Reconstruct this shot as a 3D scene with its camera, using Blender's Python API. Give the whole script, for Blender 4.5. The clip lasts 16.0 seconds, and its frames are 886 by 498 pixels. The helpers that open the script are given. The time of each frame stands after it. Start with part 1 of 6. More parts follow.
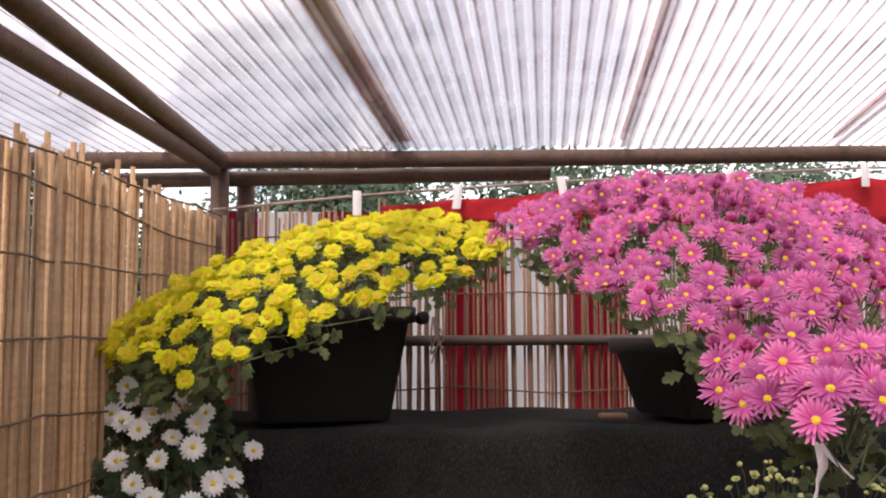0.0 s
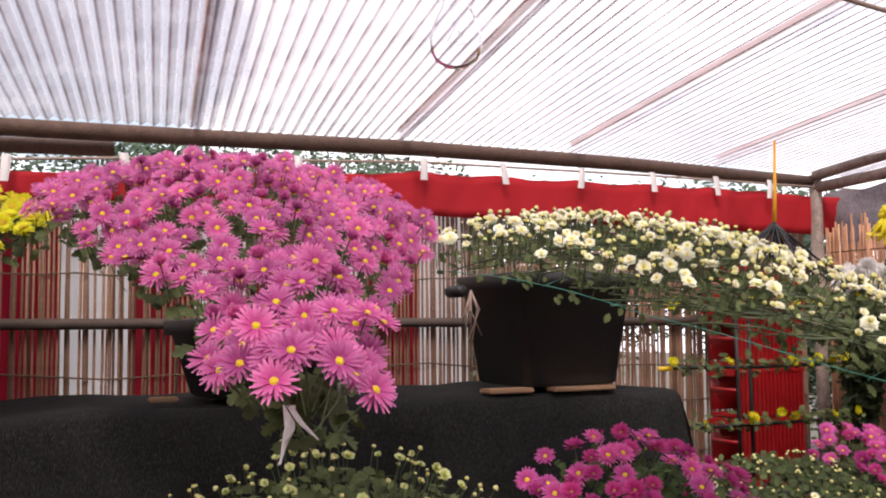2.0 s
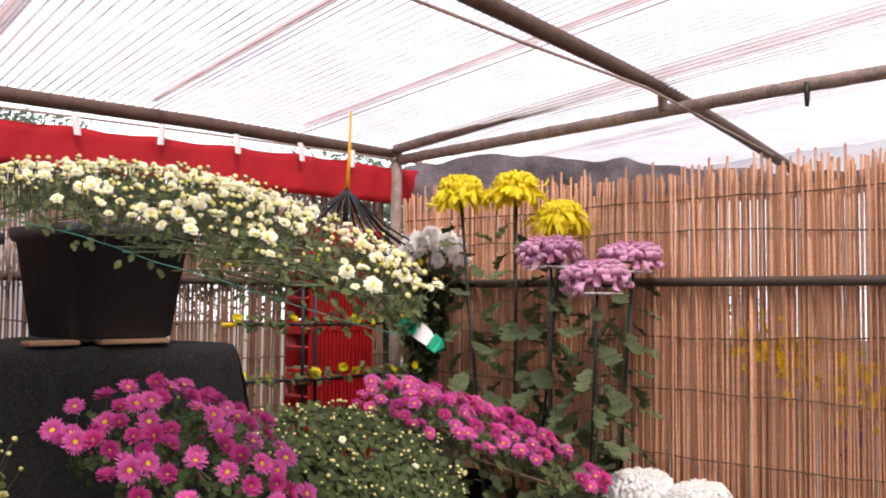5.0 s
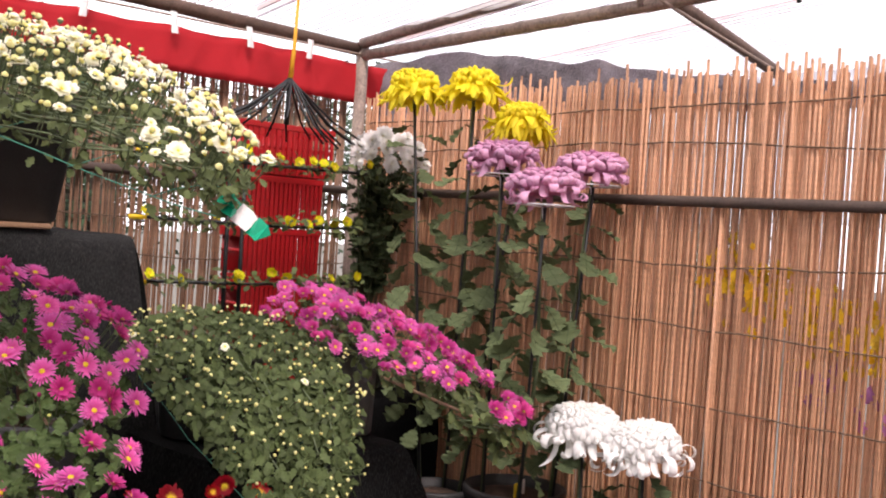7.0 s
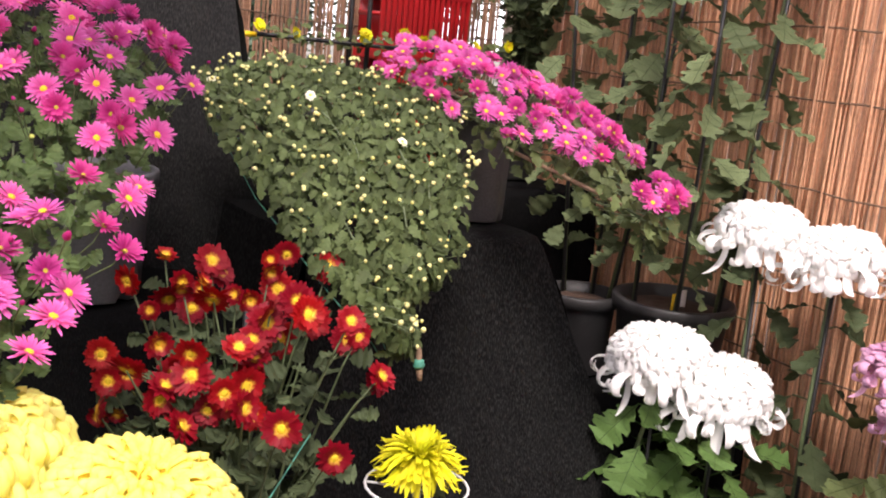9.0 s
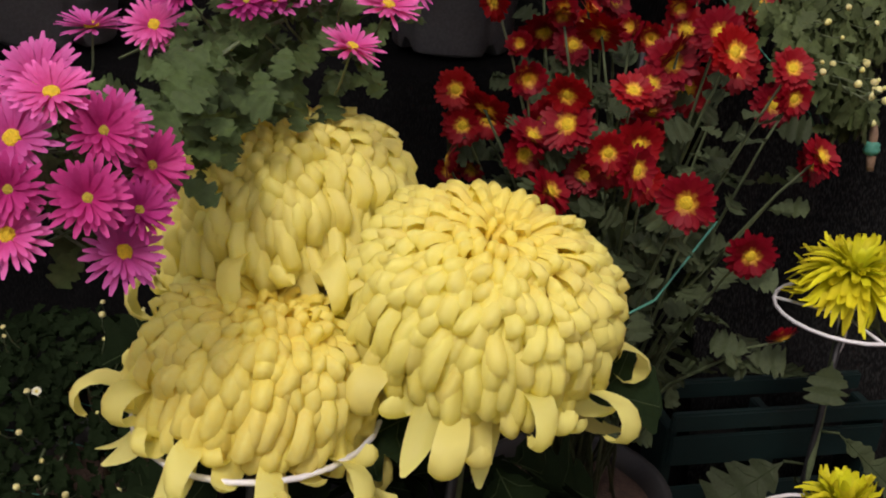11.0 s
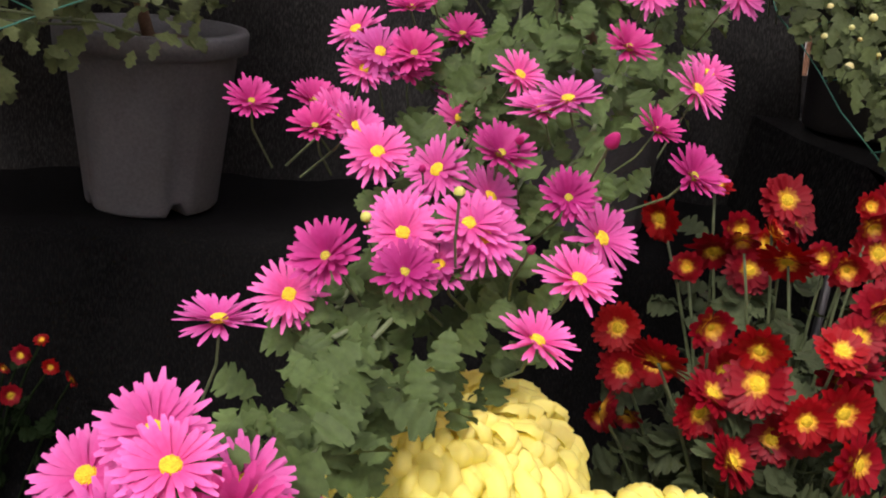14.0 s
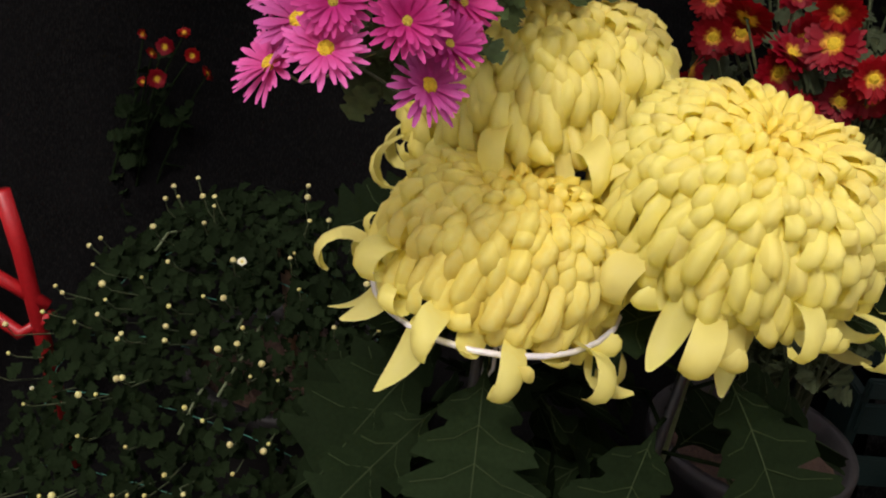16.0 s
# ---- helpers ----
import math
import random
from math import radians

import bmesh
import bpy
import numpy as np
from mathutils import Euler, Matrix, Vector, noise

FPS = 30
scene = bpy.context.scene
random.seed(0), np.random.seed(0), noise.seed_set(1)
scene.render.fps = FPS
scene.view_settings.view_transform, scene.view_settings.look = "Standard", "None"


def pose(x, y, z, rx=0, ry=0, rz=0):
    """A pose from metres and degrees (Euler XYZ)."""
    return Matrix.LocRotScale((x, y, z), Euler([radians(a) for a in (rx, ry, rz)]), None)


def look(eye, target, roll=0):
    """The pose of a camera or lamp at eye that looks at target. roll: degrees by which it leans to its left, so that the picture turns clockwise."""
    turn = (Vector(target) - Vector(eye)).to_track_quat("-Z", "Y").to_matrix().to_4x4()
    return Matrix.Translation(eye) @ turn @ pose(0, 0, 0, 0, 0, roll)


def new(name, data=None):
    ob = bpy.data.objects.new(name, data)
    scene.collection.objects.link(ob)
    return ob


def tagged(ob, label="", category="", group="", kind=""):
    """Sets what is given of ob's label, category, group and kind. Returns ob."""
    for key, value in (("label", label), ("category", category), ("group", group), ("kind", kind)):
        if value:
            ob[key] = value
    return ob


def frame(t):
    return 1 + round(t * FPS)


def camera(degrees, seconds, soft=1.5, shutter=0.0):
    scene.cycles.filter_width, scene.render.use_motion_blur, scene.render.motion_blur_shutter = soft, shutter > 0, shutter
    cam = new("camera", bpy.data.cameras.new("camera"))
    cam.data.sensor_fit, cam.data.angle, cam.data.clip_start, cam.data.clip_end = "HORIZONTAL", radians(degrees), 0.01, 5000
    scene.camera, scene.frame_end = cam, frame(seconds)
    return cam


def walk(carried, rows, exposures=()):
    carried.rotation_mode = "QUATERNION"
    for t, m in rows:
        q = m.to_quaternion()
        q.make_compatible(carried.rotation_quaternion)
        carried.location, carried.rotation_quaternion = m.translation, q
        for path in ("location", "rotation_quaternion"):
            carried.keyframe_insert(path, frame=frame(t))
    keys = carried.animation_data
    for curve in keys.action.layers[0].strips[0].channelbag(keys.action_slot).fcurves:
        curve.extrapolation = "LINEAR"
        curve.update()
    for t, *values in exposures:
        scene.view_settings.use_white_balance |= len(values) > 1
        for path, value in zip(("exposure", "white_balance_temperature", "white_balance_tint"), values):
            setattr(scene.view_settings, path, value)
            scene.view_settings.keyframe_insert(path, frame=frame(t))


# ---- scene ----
cam = camera(46.9, 16.0, 2.0)

PATH = [
    (0, (-0.077, 0.005, 1.467), (0.118, 1.988, 1.642), -0.3),
    (0.5, (-0.031, 0.031, 1.455), (0.367, 1.985, 1.617), 1.2),
    (1, (-0.008, 0.03, 1.451), (0.518, 1.953, 1.618), -0.5),
    (1.5, (0.028, 0.016, 1.442), (0.747, 1.873, 1.623), -0.9),
    (2, (0.051, -0.004, 1.439), (0.955, 1.772, 1.598), -0.5),
    (2.5, (0.064, -0.027, 1.439), (1.075, 1.692, 1.6), -0.4),
    (3, (0.098, -0.052, 1.437), (1.225, 1.593, 1.593), -1.2),
    (3.5, (0.163, -0.101, 1.434), (1.395, 1.468, 1.583), -1.8),
    (4, (0.211, -0.158, 1.436), (1.528, 1.34, 1.578), -1.8),
    (4.5, (0.185, -0.173, 1.437), (1.584, 1.25, 1.576), -0.9),
    (4.7, (0.18, -0.182, 1.424), (1.624, 1.196, 1.547), 0.0),
    (6.8, (0.559, -0.187, 1.356), (1.949, 1.252, 1.36), 3.9),
    (7, (0.597, -0.168, 1.352), (1.997, 1.26, 1.312), 3.8),
    (7.5, (0.742, -0.164, 1.327), (2.041, 1.355, 1.249), 3.7),
    (8, (0.878, -0.148, 1.296), (1.976, 1.515, 1.125), 3.2),
    (8.5, (0.944, -0.047, 1.257), (2.073, 1.574, 0.95), 5.7),
    (9, (0.977, 0.031, 1.208), (2.063, 1.66, 0.798), 5.6),
    (9.5, (1.049, 0.116, 1.133), (1.928, 1.823, 0.575), 4.8),
    (10, (1.093, 0.185, 1.082), (1.734, 1.936, 0.357), 4.6),
    (10.2, (1.096, 0.214, 1.066), (1.677, 1.964, 0.293), 4.6),
    (12.3, (1.021, 0.433, 1.03), (1.321, 2.239, 0.226), 5.9),
    (12.5, (1.017, 0.451, 1.032), (1.322, 2.263, 0.242), 6.7),
    (13, (1.013, 0.48, 1.038), (1.304, 2.302, 0.266), 6.1),
    (13.5, (1.017, 0.483, 1.085), (1.309, 2.331, 0.378), 6.1),
    (14, (1.035, 0.5, 1.094), (1.332, 2.376, 0.468), 5.4),
    (14.5, (1.043, 0.496, 1.085), (1.369, 2.372, 0.473), 6.0),
    (15, (1.032, 0.454, 1.057), (1.32, 2.32, 0.397), 7.3),
    (15.5, (1.016, 0.392, 1.012), (1.253, 2.214, 0.221), 8.2),
    (16, (0.996, 0.321, 0.974), (1.178, 2.099, 0.077), 8.2),
]
EXPOSURES = [(0.0, 0.38), (0.5, 0.2), (1.0, 0.2), (2.5, 0.34), (4.7, 0.48), (7.0, 0.73), (8.0, 1.13), (8.5, 1.3), (9.0, 1.27), (9.5, 1.05), (10.2, 0.40), (12.3, -0.2), (12.5, -0.18), (13.0, -0.03), (14.0, 0.8), (14.6, 1.15), (15.0, 0.84), (15.5, 0.32), (16.0, 0.08)]
walk(cam, [(t, look(eye, target, roll)) for t, eye, target, roll in PATH], EXPOSURES)

# ---------------------------------------------------------------- light
world = bpy.data.worlds.new("overcast_sky")
scene.world = world
world.use_nodes = True
wn, wl = world.node_tree.nodes, world.node_tree.links
wn.clear()
w_out = wn.new("ShaderNodeOutputWorld")
w_bg = wn.new("ShaderNodeBackground")
w_sky = wn.new("ShaderNodeTexSky")
w_sky.sky_type, w_sky.sun_disc = "NISHITA", False
w_sky.sun_elevation, w_sky.sun_rotation = radians(51), radians(212)
w_coord = wn.new("ShaderNodeTexCoord")
w_noise = wn.new("ShaderNodeTexNoise")
w_noise.inputs["Scale"].default_value = 2.6
w_noise.inputs["Detail"].default_value = 5
w_ramp = wn.new("ShaderNodeValToRGB")
w_ramp.color_ramp.elements[0].position, w_ramp.color_ramp.elements[1].position = 0.30, 0.46
w_mix = wn.new("ShaderNodeMix")
w_mix.data_type = "RGBA"
w_mix.inputs["B"].default_value = (15.0, 14.7, 15.6, 1)
w_bg.inputs["Strength"].default_value = 0.1
wl.new(w_coord.outputs["Generated"], w_noise.inputs["Vector"])
wl.new(w_noise.outputs["Fac"], w_ramp.inputs["Fac"])
# thin places in the cloud, where the blue shows through
w_thin = None
for way, close in (((0.13, 0.95, 0.30), 0.984), ((-0.075, 0.972, 0.228), 0.994), ((-0.30, 0.93, 0.19), 0.994)):
    w_dot = wn.new("ShaderNodeVectorMath")
    w_dot.operation = "DOT_PRODUCT"
    w_dot.inputs[1].default_value = Vector(way).normalized()
    wl.new(w_coord.outputs["Generated"], w_dot.inputs[0])
    w_near = wn.new("ShaderNodeMapRange")
    w_near.inputs["From Min"].default_value, w_near.inputs["From Max"].default_value = close, 1.0
    wl.new(w_dot.outputs["Value"], w_near.inputs["Value"])
    if w_thin:
        w_join = wn.new("ShaderNodeMath")
        w_join.operation = "MAXIMUM"
        wl.new(w_thin.outputs[0], w_join.inputs[0])
        wl.new(w_near.outputs[0], w_join.inputs[1])
        w_thin = w_join
    else:
        w_thin = w_near
w_puff = wn.new("ShaderNodeTexNoise")
w_puff.inputs["Scale"].default_value, w_puff.inputs["Detail"].default_value = 9.0, 4
wl.new(w_coord.outputs["Generated"], w_puff.inputs["Vector"])
w_torn = wn.new("ShaderNodeMath")
w_torn.operation = "MULTIPLY"
wl.new(w_thin.outputs[0], w_torn.inputs[0])
wl.new(w_puff.outputs["Fac"], w_torn.inputs[1])
w_gap = wn.new("ShaderNodeMapRange")
w_gap.interpolation_type = "SMOOTHSTEP"
w_gap.inputs["From Min"].default_value, w_gap.inputs["From Max"].default_value = 0.08, 0.26
w_gap.inputs["To Min"].default_value, w_gap.inputs["To Max"].default_value = 1.0, 0.30
wl.new(w_torn.outputs[0], w_gap.inputs["Value"])
w_cover = wn.new("ShaderNodeMath")
w_cover.operation = "MULTIPLY"
wl.new(w_ramp.outputs["Color"], w_cover.inputs[0])
wl.new(w_gap.outputs[0], w_cover.inputs[1])
wl.new(w_cover.outputs[0], w_mix.inputs["Factor"])
wl.new(w_sky.outputs["Color"], w_mix.inputs["A"])
wl.new(w_mix.outputs["Result"], w_bg.inputs["Color"])
wl.new(w_bg.outputs["Background"], w_out.inputs["Surface"])

sun = new("sun", bpy.data.lights.new("sun", "SUN"))
sun.data.energy, sun.data.angle, sun.data.color = 4.5, radians(14), (1.0, 0.94, 0.86)
sun.matrix_world = look((0, 0, 10), (3.3, 5.3, 2.0))

# ---------------------------------------------------------------- materials


def material(name, colour, rough=0.6, vary=0.15, scale=30.0, bump=0.2, metal=0.0, obj_vary=0.0, translucent=0.0, island=0.0, fine=240.0, spec=0.5):
    """Two scales of noise on the base colour, fine relief, and a change from piece to piece."""
    m = bpy.data.materials.new(name)
    m.use_nodes = True
    n, l = m.node_tree.nodes, m.node_tree.links
    p = n["Principled BSDF"]
    p.inputs["Roughness"].default_value = rough
    p.inputs["Metallic"].default_value = metal
    p.inputs["Specular IOR Level"].default_value = spec
    co = n.new("ShaderNodeTexCoord")
    a = n.new("ShaderNodeTexNoise")
    a.inputs["Scale"].default_value, a.inputs["Detail"].default_value = scale, 4
    b = n.new("ShaderNodeTexNoise")
    b.inputs["Scale"].default_value, b.inputs["Detail"].default_value = fine, 2
    l.new(co.outputs["Object"], a.inputs["Vector"])
    l.new(co.outputs["Object"], b.inputs["Vector"])
    add = n.new("ShaderNodeMath")
    add.operation = "ADD"
    l.new(a.outputs["Fac"], add.inputs[0])
    l.new(b.outputs["Fac"], add.inputs[1])
    mr = n.new("ShaderNodeMapRange")
    mr.inputs["From Min"].default_value, mr.inputs["From Max"].default_value = 0.6, 1.4
    mr.inputs["To Min"].default_value, mr.inputs["To Max"].default_value = 1 - vary, 1 + vary
    l.new(add.outputs[0], mr.inputs["Value"])
    hsv = n.new("ShaderNodeHueSaturation")
    hsv.inputs["Color"].default_value = (*colour, 1)
    value = mr.outputs["Result"]
    if obj_vary or island:
        src = n.new("ShaderNodeObjectInfo") if obj_vary else n.new("ShaderNodeNewGeometry")
        r = n.new("ShaderNodeMapRange")
        k = obj_vary or island
        r.inputs["To Min"].default_value, r.inputs["To Max"].default_value = 1 - k, 1 + k
        l.new(src.outputs["Random"] if obj_vary else src.outputs["Random Per Island"], r.inputs["Value"])
        mul = n.new("ShaderNodeMath")
        mul.operation = "MULTIPLY"
        l.new(value, mul.inputs[0])
        l.new(r.outputs["Result"], mul.inputs[1])
        value = mul.outputs[0]
    l.new(value, hsv.inputs["Value"])
    l.new(hsv.outputs["Color"], p.inputs["Base Color"])
    if bump:
        bp = n.new("ShaderNodeBump")
        bp.inputs["Strength"].default_value, bp.inputs["Distance"].default_value = bump, 0.002
        l.new(add.outputs[0], bp.inputs["Height"])
        l.new(bp.outputs["Normal"], p.inputs["Normal"])
    if translucent:
        tr = n.new("ShaderNodeBsdfTranslucent")
        l.new(hsv.outputs["Color"], tr.inputs["Color"])
        mx = n.new("ShaderNodeMixShader")
        mx.inputs["Fac"].default_value = translucent
        l.new(p.outputs["BSDF"], mx.inputs[1])
        l.new(tr.outputs["BSDF"], mx.inputs[2])
        l.new(mx.outputs["Shader"], n["Material Output"].inputs["Surface"])
    return m


def petal_material(name, inner, outer, r0, r1, vary=0.18, hue=0.02, translucent=0.3, rough=0.55, ragged=0.7):
    """A petal whose colour runs from the flower's heart to its rim, differing from flower to flower."""
    m = bpy.data.materials.new(name)
    m.use_nodes = True
    n, l = m.node_tree.nodes, m.node_tree.links
    p = n["Principled BSDF"]
    p.inputs["Roughness"].default_value = rough
    p.inputs["Specular IOR Level"].default_value = 0.25
    co = n.new("ShaderNodeTexCoord")
    ln = n.new("ShaderNodeVectorMath")
    ln.operation = "LENGTH"
    l.new(co.outputs["Object"], ln.inputs[0])
    noise_node = n.new("ShaderNodeTexNoise")
    noise_node.inputs["Scale"].default_value, noise_node.inputs["Detail"].default_value = 260, 3
    l.new(co.outputs["Object"], noise_node.inputs["Vector"])
    mr = n.new("ShaderNodeMapRange")
    mr.inputs["From Min"].default_value, mr.inputs["From Max"].default_value = r0, r1
    mr.clamp = False
    l.new(ln.outputs["Value"], mr.inputs["Value"])
    jit = n.new("ShaderNodeMath")
    jit.operation = "MULTIPLY_ADD"
    jit.inputs[1].default_value, jit.inputs[2].default_value = ragged, -0.5 * ragged
    l.new(noise_node.outputs["Fac"], jit.inputs[0])
    fac = n.new("ShaderNodeMath")
    fac.operation, fac.use_clamp = "ADD", True
    l.new(mr.outputs["Result"], fac.inputs[0])
    l.new(jit.outputs[0], fac.inputs[1])
    mix = n.new("ShaderNodeMix")
    mix.data_type = "RGBA"
    mix.inputs["A"].default_value, mix.inputs["B"].default_value = (*inner, 1), (*outer, 1)
    l.new(fac.outputs[0], mix.inputs["Factor"])
    info = n.new("ShaderNodeObjectInfo")
    geo = n.new("ShaderNodeNewGeometry")
    mixr = n.new("ShaderNodeMath")
    mixr.operation = "MULTIPLY_ADD"
    mixr.inputs[1].default_value = 0.4
    l.new(geo.outputs["Random Per Island"], mixr.inputs[0])
    l.new(info.outputs["Random"], mixr.inputs[2])
    v = n.new("ShaderNodeMapRange")
    v.inputs["From Max"].default_value = 1.4
    v.inputs["To Min"].default_value, v.inputs["To Max"].default_value = 1 - vary, 1 + vary
    l.new(mixr.outputs[0], v.inputs["Value"])
    h = n.new("ShaderNodeMapRange")
    h.inputs["To Min"].default_value, h.inputs["To Max"].default_value = 0.5 - hue, 0.5 + hue
    l.new(info.outputs["Random"], h.inputs["Value"])
    hsv = n.new("ShaderNodeHueSaturation")
    l.new(mix.outputs["Result"], hsv.inputs["Color"])
    l.new(v.outputs["Result"], hsv.inputs["Value"])
    l.new(h.outputs["Result"], hsv.inputs["Hue"])
    l.new(hsv.outputs["Color"], p.inputs["Base Color"])
    tr = n.new("ShaderNodeBsdfTranslucent")
    l.new(hsv.outputs["Color"], tr.inputs["Color"])
    mx = n.new("ShaderNodeMixShader")
    mx.inputs["Fac"].default_value = translucent
    l.new(p.outputs["BSDF"], mx.inputs[1])
    l.new(tr.outputs["BSDF"], mx.inputs[2])
    l.new(mx.outputs["Shader"], n["Material Output"].inputs["Surface"])
    return m


def roof_material(name, tint, clear, lines=True):
    """Milky plastic that lets the sky through, glossy at grazing angles; dust in the valleys, shade painted on one
    flank.
    """
    m = bpy.data.materials.new(name)
    m.use_nodes = True
    n, l = m.node_tree.nodes, m.node_tree.links
    n.remove(n["Principled BSDF"])
    co = n.new("ShaderNodeTexCoord")
    noi = n.new("ShaderNodeTexNoise")
    noi.inputs["Scale"].default_value, noi.inputs["Detail"].default_value = 7, 4
    l.new(co.outputs["Object"], noi.inputs["Vector"])
    col = n.new("ShaderNodeMix")
    col.data_type = "RGBA"
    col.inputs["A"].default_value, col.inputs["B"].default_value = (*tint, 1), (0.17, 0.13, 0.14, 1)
    col.inputs["Factor"].default_value = 0.0
    if lines:
        sep = n.new("ShaderNodeSeparateXYZ")
        l.new(co.outputs["UV"], sep.inputs["Vector"])
        fr = n.new("ShaderNodeMath")
        fr.operation = "FRACT"
        l.new(sep.outputs["X"], fr.inputs[0])
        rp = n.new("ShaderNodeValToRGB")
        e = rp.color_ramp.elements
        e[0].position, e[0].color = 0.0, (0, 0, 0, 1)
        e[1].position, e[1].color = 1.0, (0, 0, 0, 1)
        # valley dust first, then a grey that paints shade onto one flank
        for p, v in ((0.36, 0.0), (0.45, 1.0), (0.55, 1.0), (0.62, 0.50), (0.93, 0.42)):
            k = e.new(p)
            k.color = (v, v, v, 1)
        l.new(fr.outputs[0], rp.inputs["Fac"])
        dust_and_shade = n.new("ShaderNodeMath")
        dust_and_shade.operation = "MULTIPLY"
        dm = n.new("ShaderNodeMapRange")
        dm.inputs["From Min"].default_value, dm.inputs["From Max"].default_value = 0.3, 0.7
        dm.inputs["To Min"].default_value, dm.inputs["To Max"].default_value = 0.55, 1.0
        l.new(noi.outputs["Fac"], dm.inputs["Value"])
        l.new(rp.outputs["Color"], dust_and_shade.inputs[0])
        l.new(dm.outputs["Result"], dust_and_shade.inputs[1])
        l.new(dust_and_shade.outputs[0], col.inputs["Factor"])
    tr = n.new("ShaderNodeBsdfTranslucent")
    df = n.new("ShaderNodeBsdfDiffuse")
    tp = n.new("ShaderNodeBsdfTransparent")
    for node in (tr, df, tp):
        l.new(col.outputs["Result"], node.inputs["Color"])
    mr = n.new("ShaderNodeMapRange")
    mr.inputs["To Min"].default_value, mr.inputs["To Max"].default_value = clear - 0.1, clear + 0.1
    l.new(noi.outputs["Fac"], mr.inputs["Value"])
    a = n.new("ShaderNodeMixShader")
    a.inputs["Fac"].default_value = 0.75
    l.new(df.outputs["BSDF"], a.inputs[1])
    l.new(tr.outputs["BSDF"], a.inputs[2])
    b = n.new("ShaderNodeMixShader")
    l.new(mr.outputs["Result"], b.inputs["Fac"])
    l.new(a.outputs["Shader"], b.inputs[1])
    l.new(tp.outputs["BSDF"], b.inputs[2])
    gl = n.new("ShaderNodeBsdfGlossy")
    gl.inputs["Roughness"].default_value = 0.2
    fre = n.new("ShaderNodeFresnel")
    fre.inputs["IOR"].default_value = 1.45
    c = n.new("ShaderNodeMixShader")
    l.new(fre.outputs["Fac"], c.inputs["Fac"])
    l.new(b.outputs["Shader"], c.inputs[1])
    l.new(gl.outputs["BSDF"], c.inputs[2])
    l.new(c.outputs["Shader"], n["Material Output"].inputs["Surface"])
    return m


def cloth_material(name, colour, lint=0.02, tiny=260.0):
    """Woven shade netting: a fine weave with pinholes of lint and dust."""
    m = material(name, colour, 0.9, 0.35, 14, 0.5, fine=420, spec=0.04)
    n, l = m.node_tree.nodes, m.node_tree.links
    p = n["Principled BSDF"]
    co = n.new("ShaderNodeTexCoord")
    mp = n.new("ShaderNodeMapping")
    mp.inputs["Scale"].default_value = (1, 1, 0.22)
    l.new(co.outputs["Object"], mp.inputs["Vector"])
    noi = n.new("ShaderNodeTexNoise")
    noi.inputs["Scale"].default_value, noi.inputs["Detail"].default_value = tiny, 4
    l.new(mp.outputs["Vector"], noi.inputs["Vector"])
    rp = n.new("ShaderNodeValToRGB")
    rp.color_ramp.elements[0].position, rp.color_ramp.elements[1].position = 0.46, 0.74
    l.new(noi.outputs["Fac"], rp.inputs["Fac"])
    src = p.inputs["Base Color"].links[0].from_socket
    mix = n.new("ShaderNodeMix")
    mix.data_type = "RGBA"
    mix.inputs["B"].default_value = (lint, lint, lint * 0.95, 1)
    l.new(rp.outputs["Color"], mix.inputs["Factor"])
    l.new(src, mix.inputs["A"])
    l.new(mix.outputs["Result"], p.inputs["Base Color"])
    return m


def glass_material(name):
    """Thin blown glass: clear, with a sheen that grows at its edges."""
    m = bpy.data.materials.new(name)
    m.use_nodes = True
    n, l = m.node_tree.nodes, m.node_tree.links
    n.remove(n["Principled BSDF"])
    tp, gl, fre, mx = (n.new("ShaderNode" + k) for k in ("BsdfTransparent", "BsdfGlossy", "Fresnel", "MixShader"))
    tp.inputs["Color"].default_value = (0.96, 0.96, 0.97, 1)
    gl.inputs["Roughness"].default_value = 0.02
    fre.inputs["IOR"].default_value = 1.12
    l.new(fre.outputs["Fac"], mx.inputs["Fac"])
    l.new(tp.outputs["BSDF"], mx.inputs[1])
    l.new(gl.outputs["BSDF"], mx.inputs[2])
    l.new(mx.outputs["Shader"], n["Material Output"].inputs["Surface"])
    return m


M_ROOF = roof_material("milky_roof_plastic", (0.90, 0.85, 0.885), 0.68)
M_VINYL = roof_material("clear_vinyl", (0.8, 0.8, 0.82), 0.5, False)
M_PIPE = material("rusty_pipe", (0.105, 0.062, 0.044), 0.7, 0.45, 26, 0.5, 0.2, fine=150)
M_PIPE_PALE = material("peeling_pipe", (0.27, 0.21, 0.175), 0.7, 0.5, 30, 0.5, 0.1, fine=130)
M_BATTEN = material("weathered_batten", (0.34, 0.16, 0.15), 0.8, 0.3, 18)
M_RAIL = material("grey_wood_rail", (0.085, 0.06, 0.048), 0.8, 0.35, 22)
M_REED = material("orange_reed", (0.53, 0.285, 0.165), 0.55, 0.25, 9, 0.3, obj_vary=0.24, fine=120)
M_REED_ST = material("orange_reed_rest", (0.53, 0.285, 0.165), 0.55, 0.25, 9, 0.3, island=0.24, fine=120)
M_REED_B = material("brown_reed", (0.25, 0.137, 0.083), 0.6, 0.3, 9, 0.3, obj_vary=0.45, fine=120)
M_REED_BST = material("brown_reed_rest", (0.25, 0.137, 0.083), 0.6, 0.3, 9, 0.3, island=0.45, fine=120)
M_REED_L = material("tan_reed", (0.40, 0.25, 0.125), 0.6, 0.3, 8, 0.3, obj_vary=0.35, fine=110)
M_REED_LST = material("tan_reed_rest", (0.40, 0.25, 0.125), 0.6, 0.3, 8, 0.3, island=0.35, fine=110)
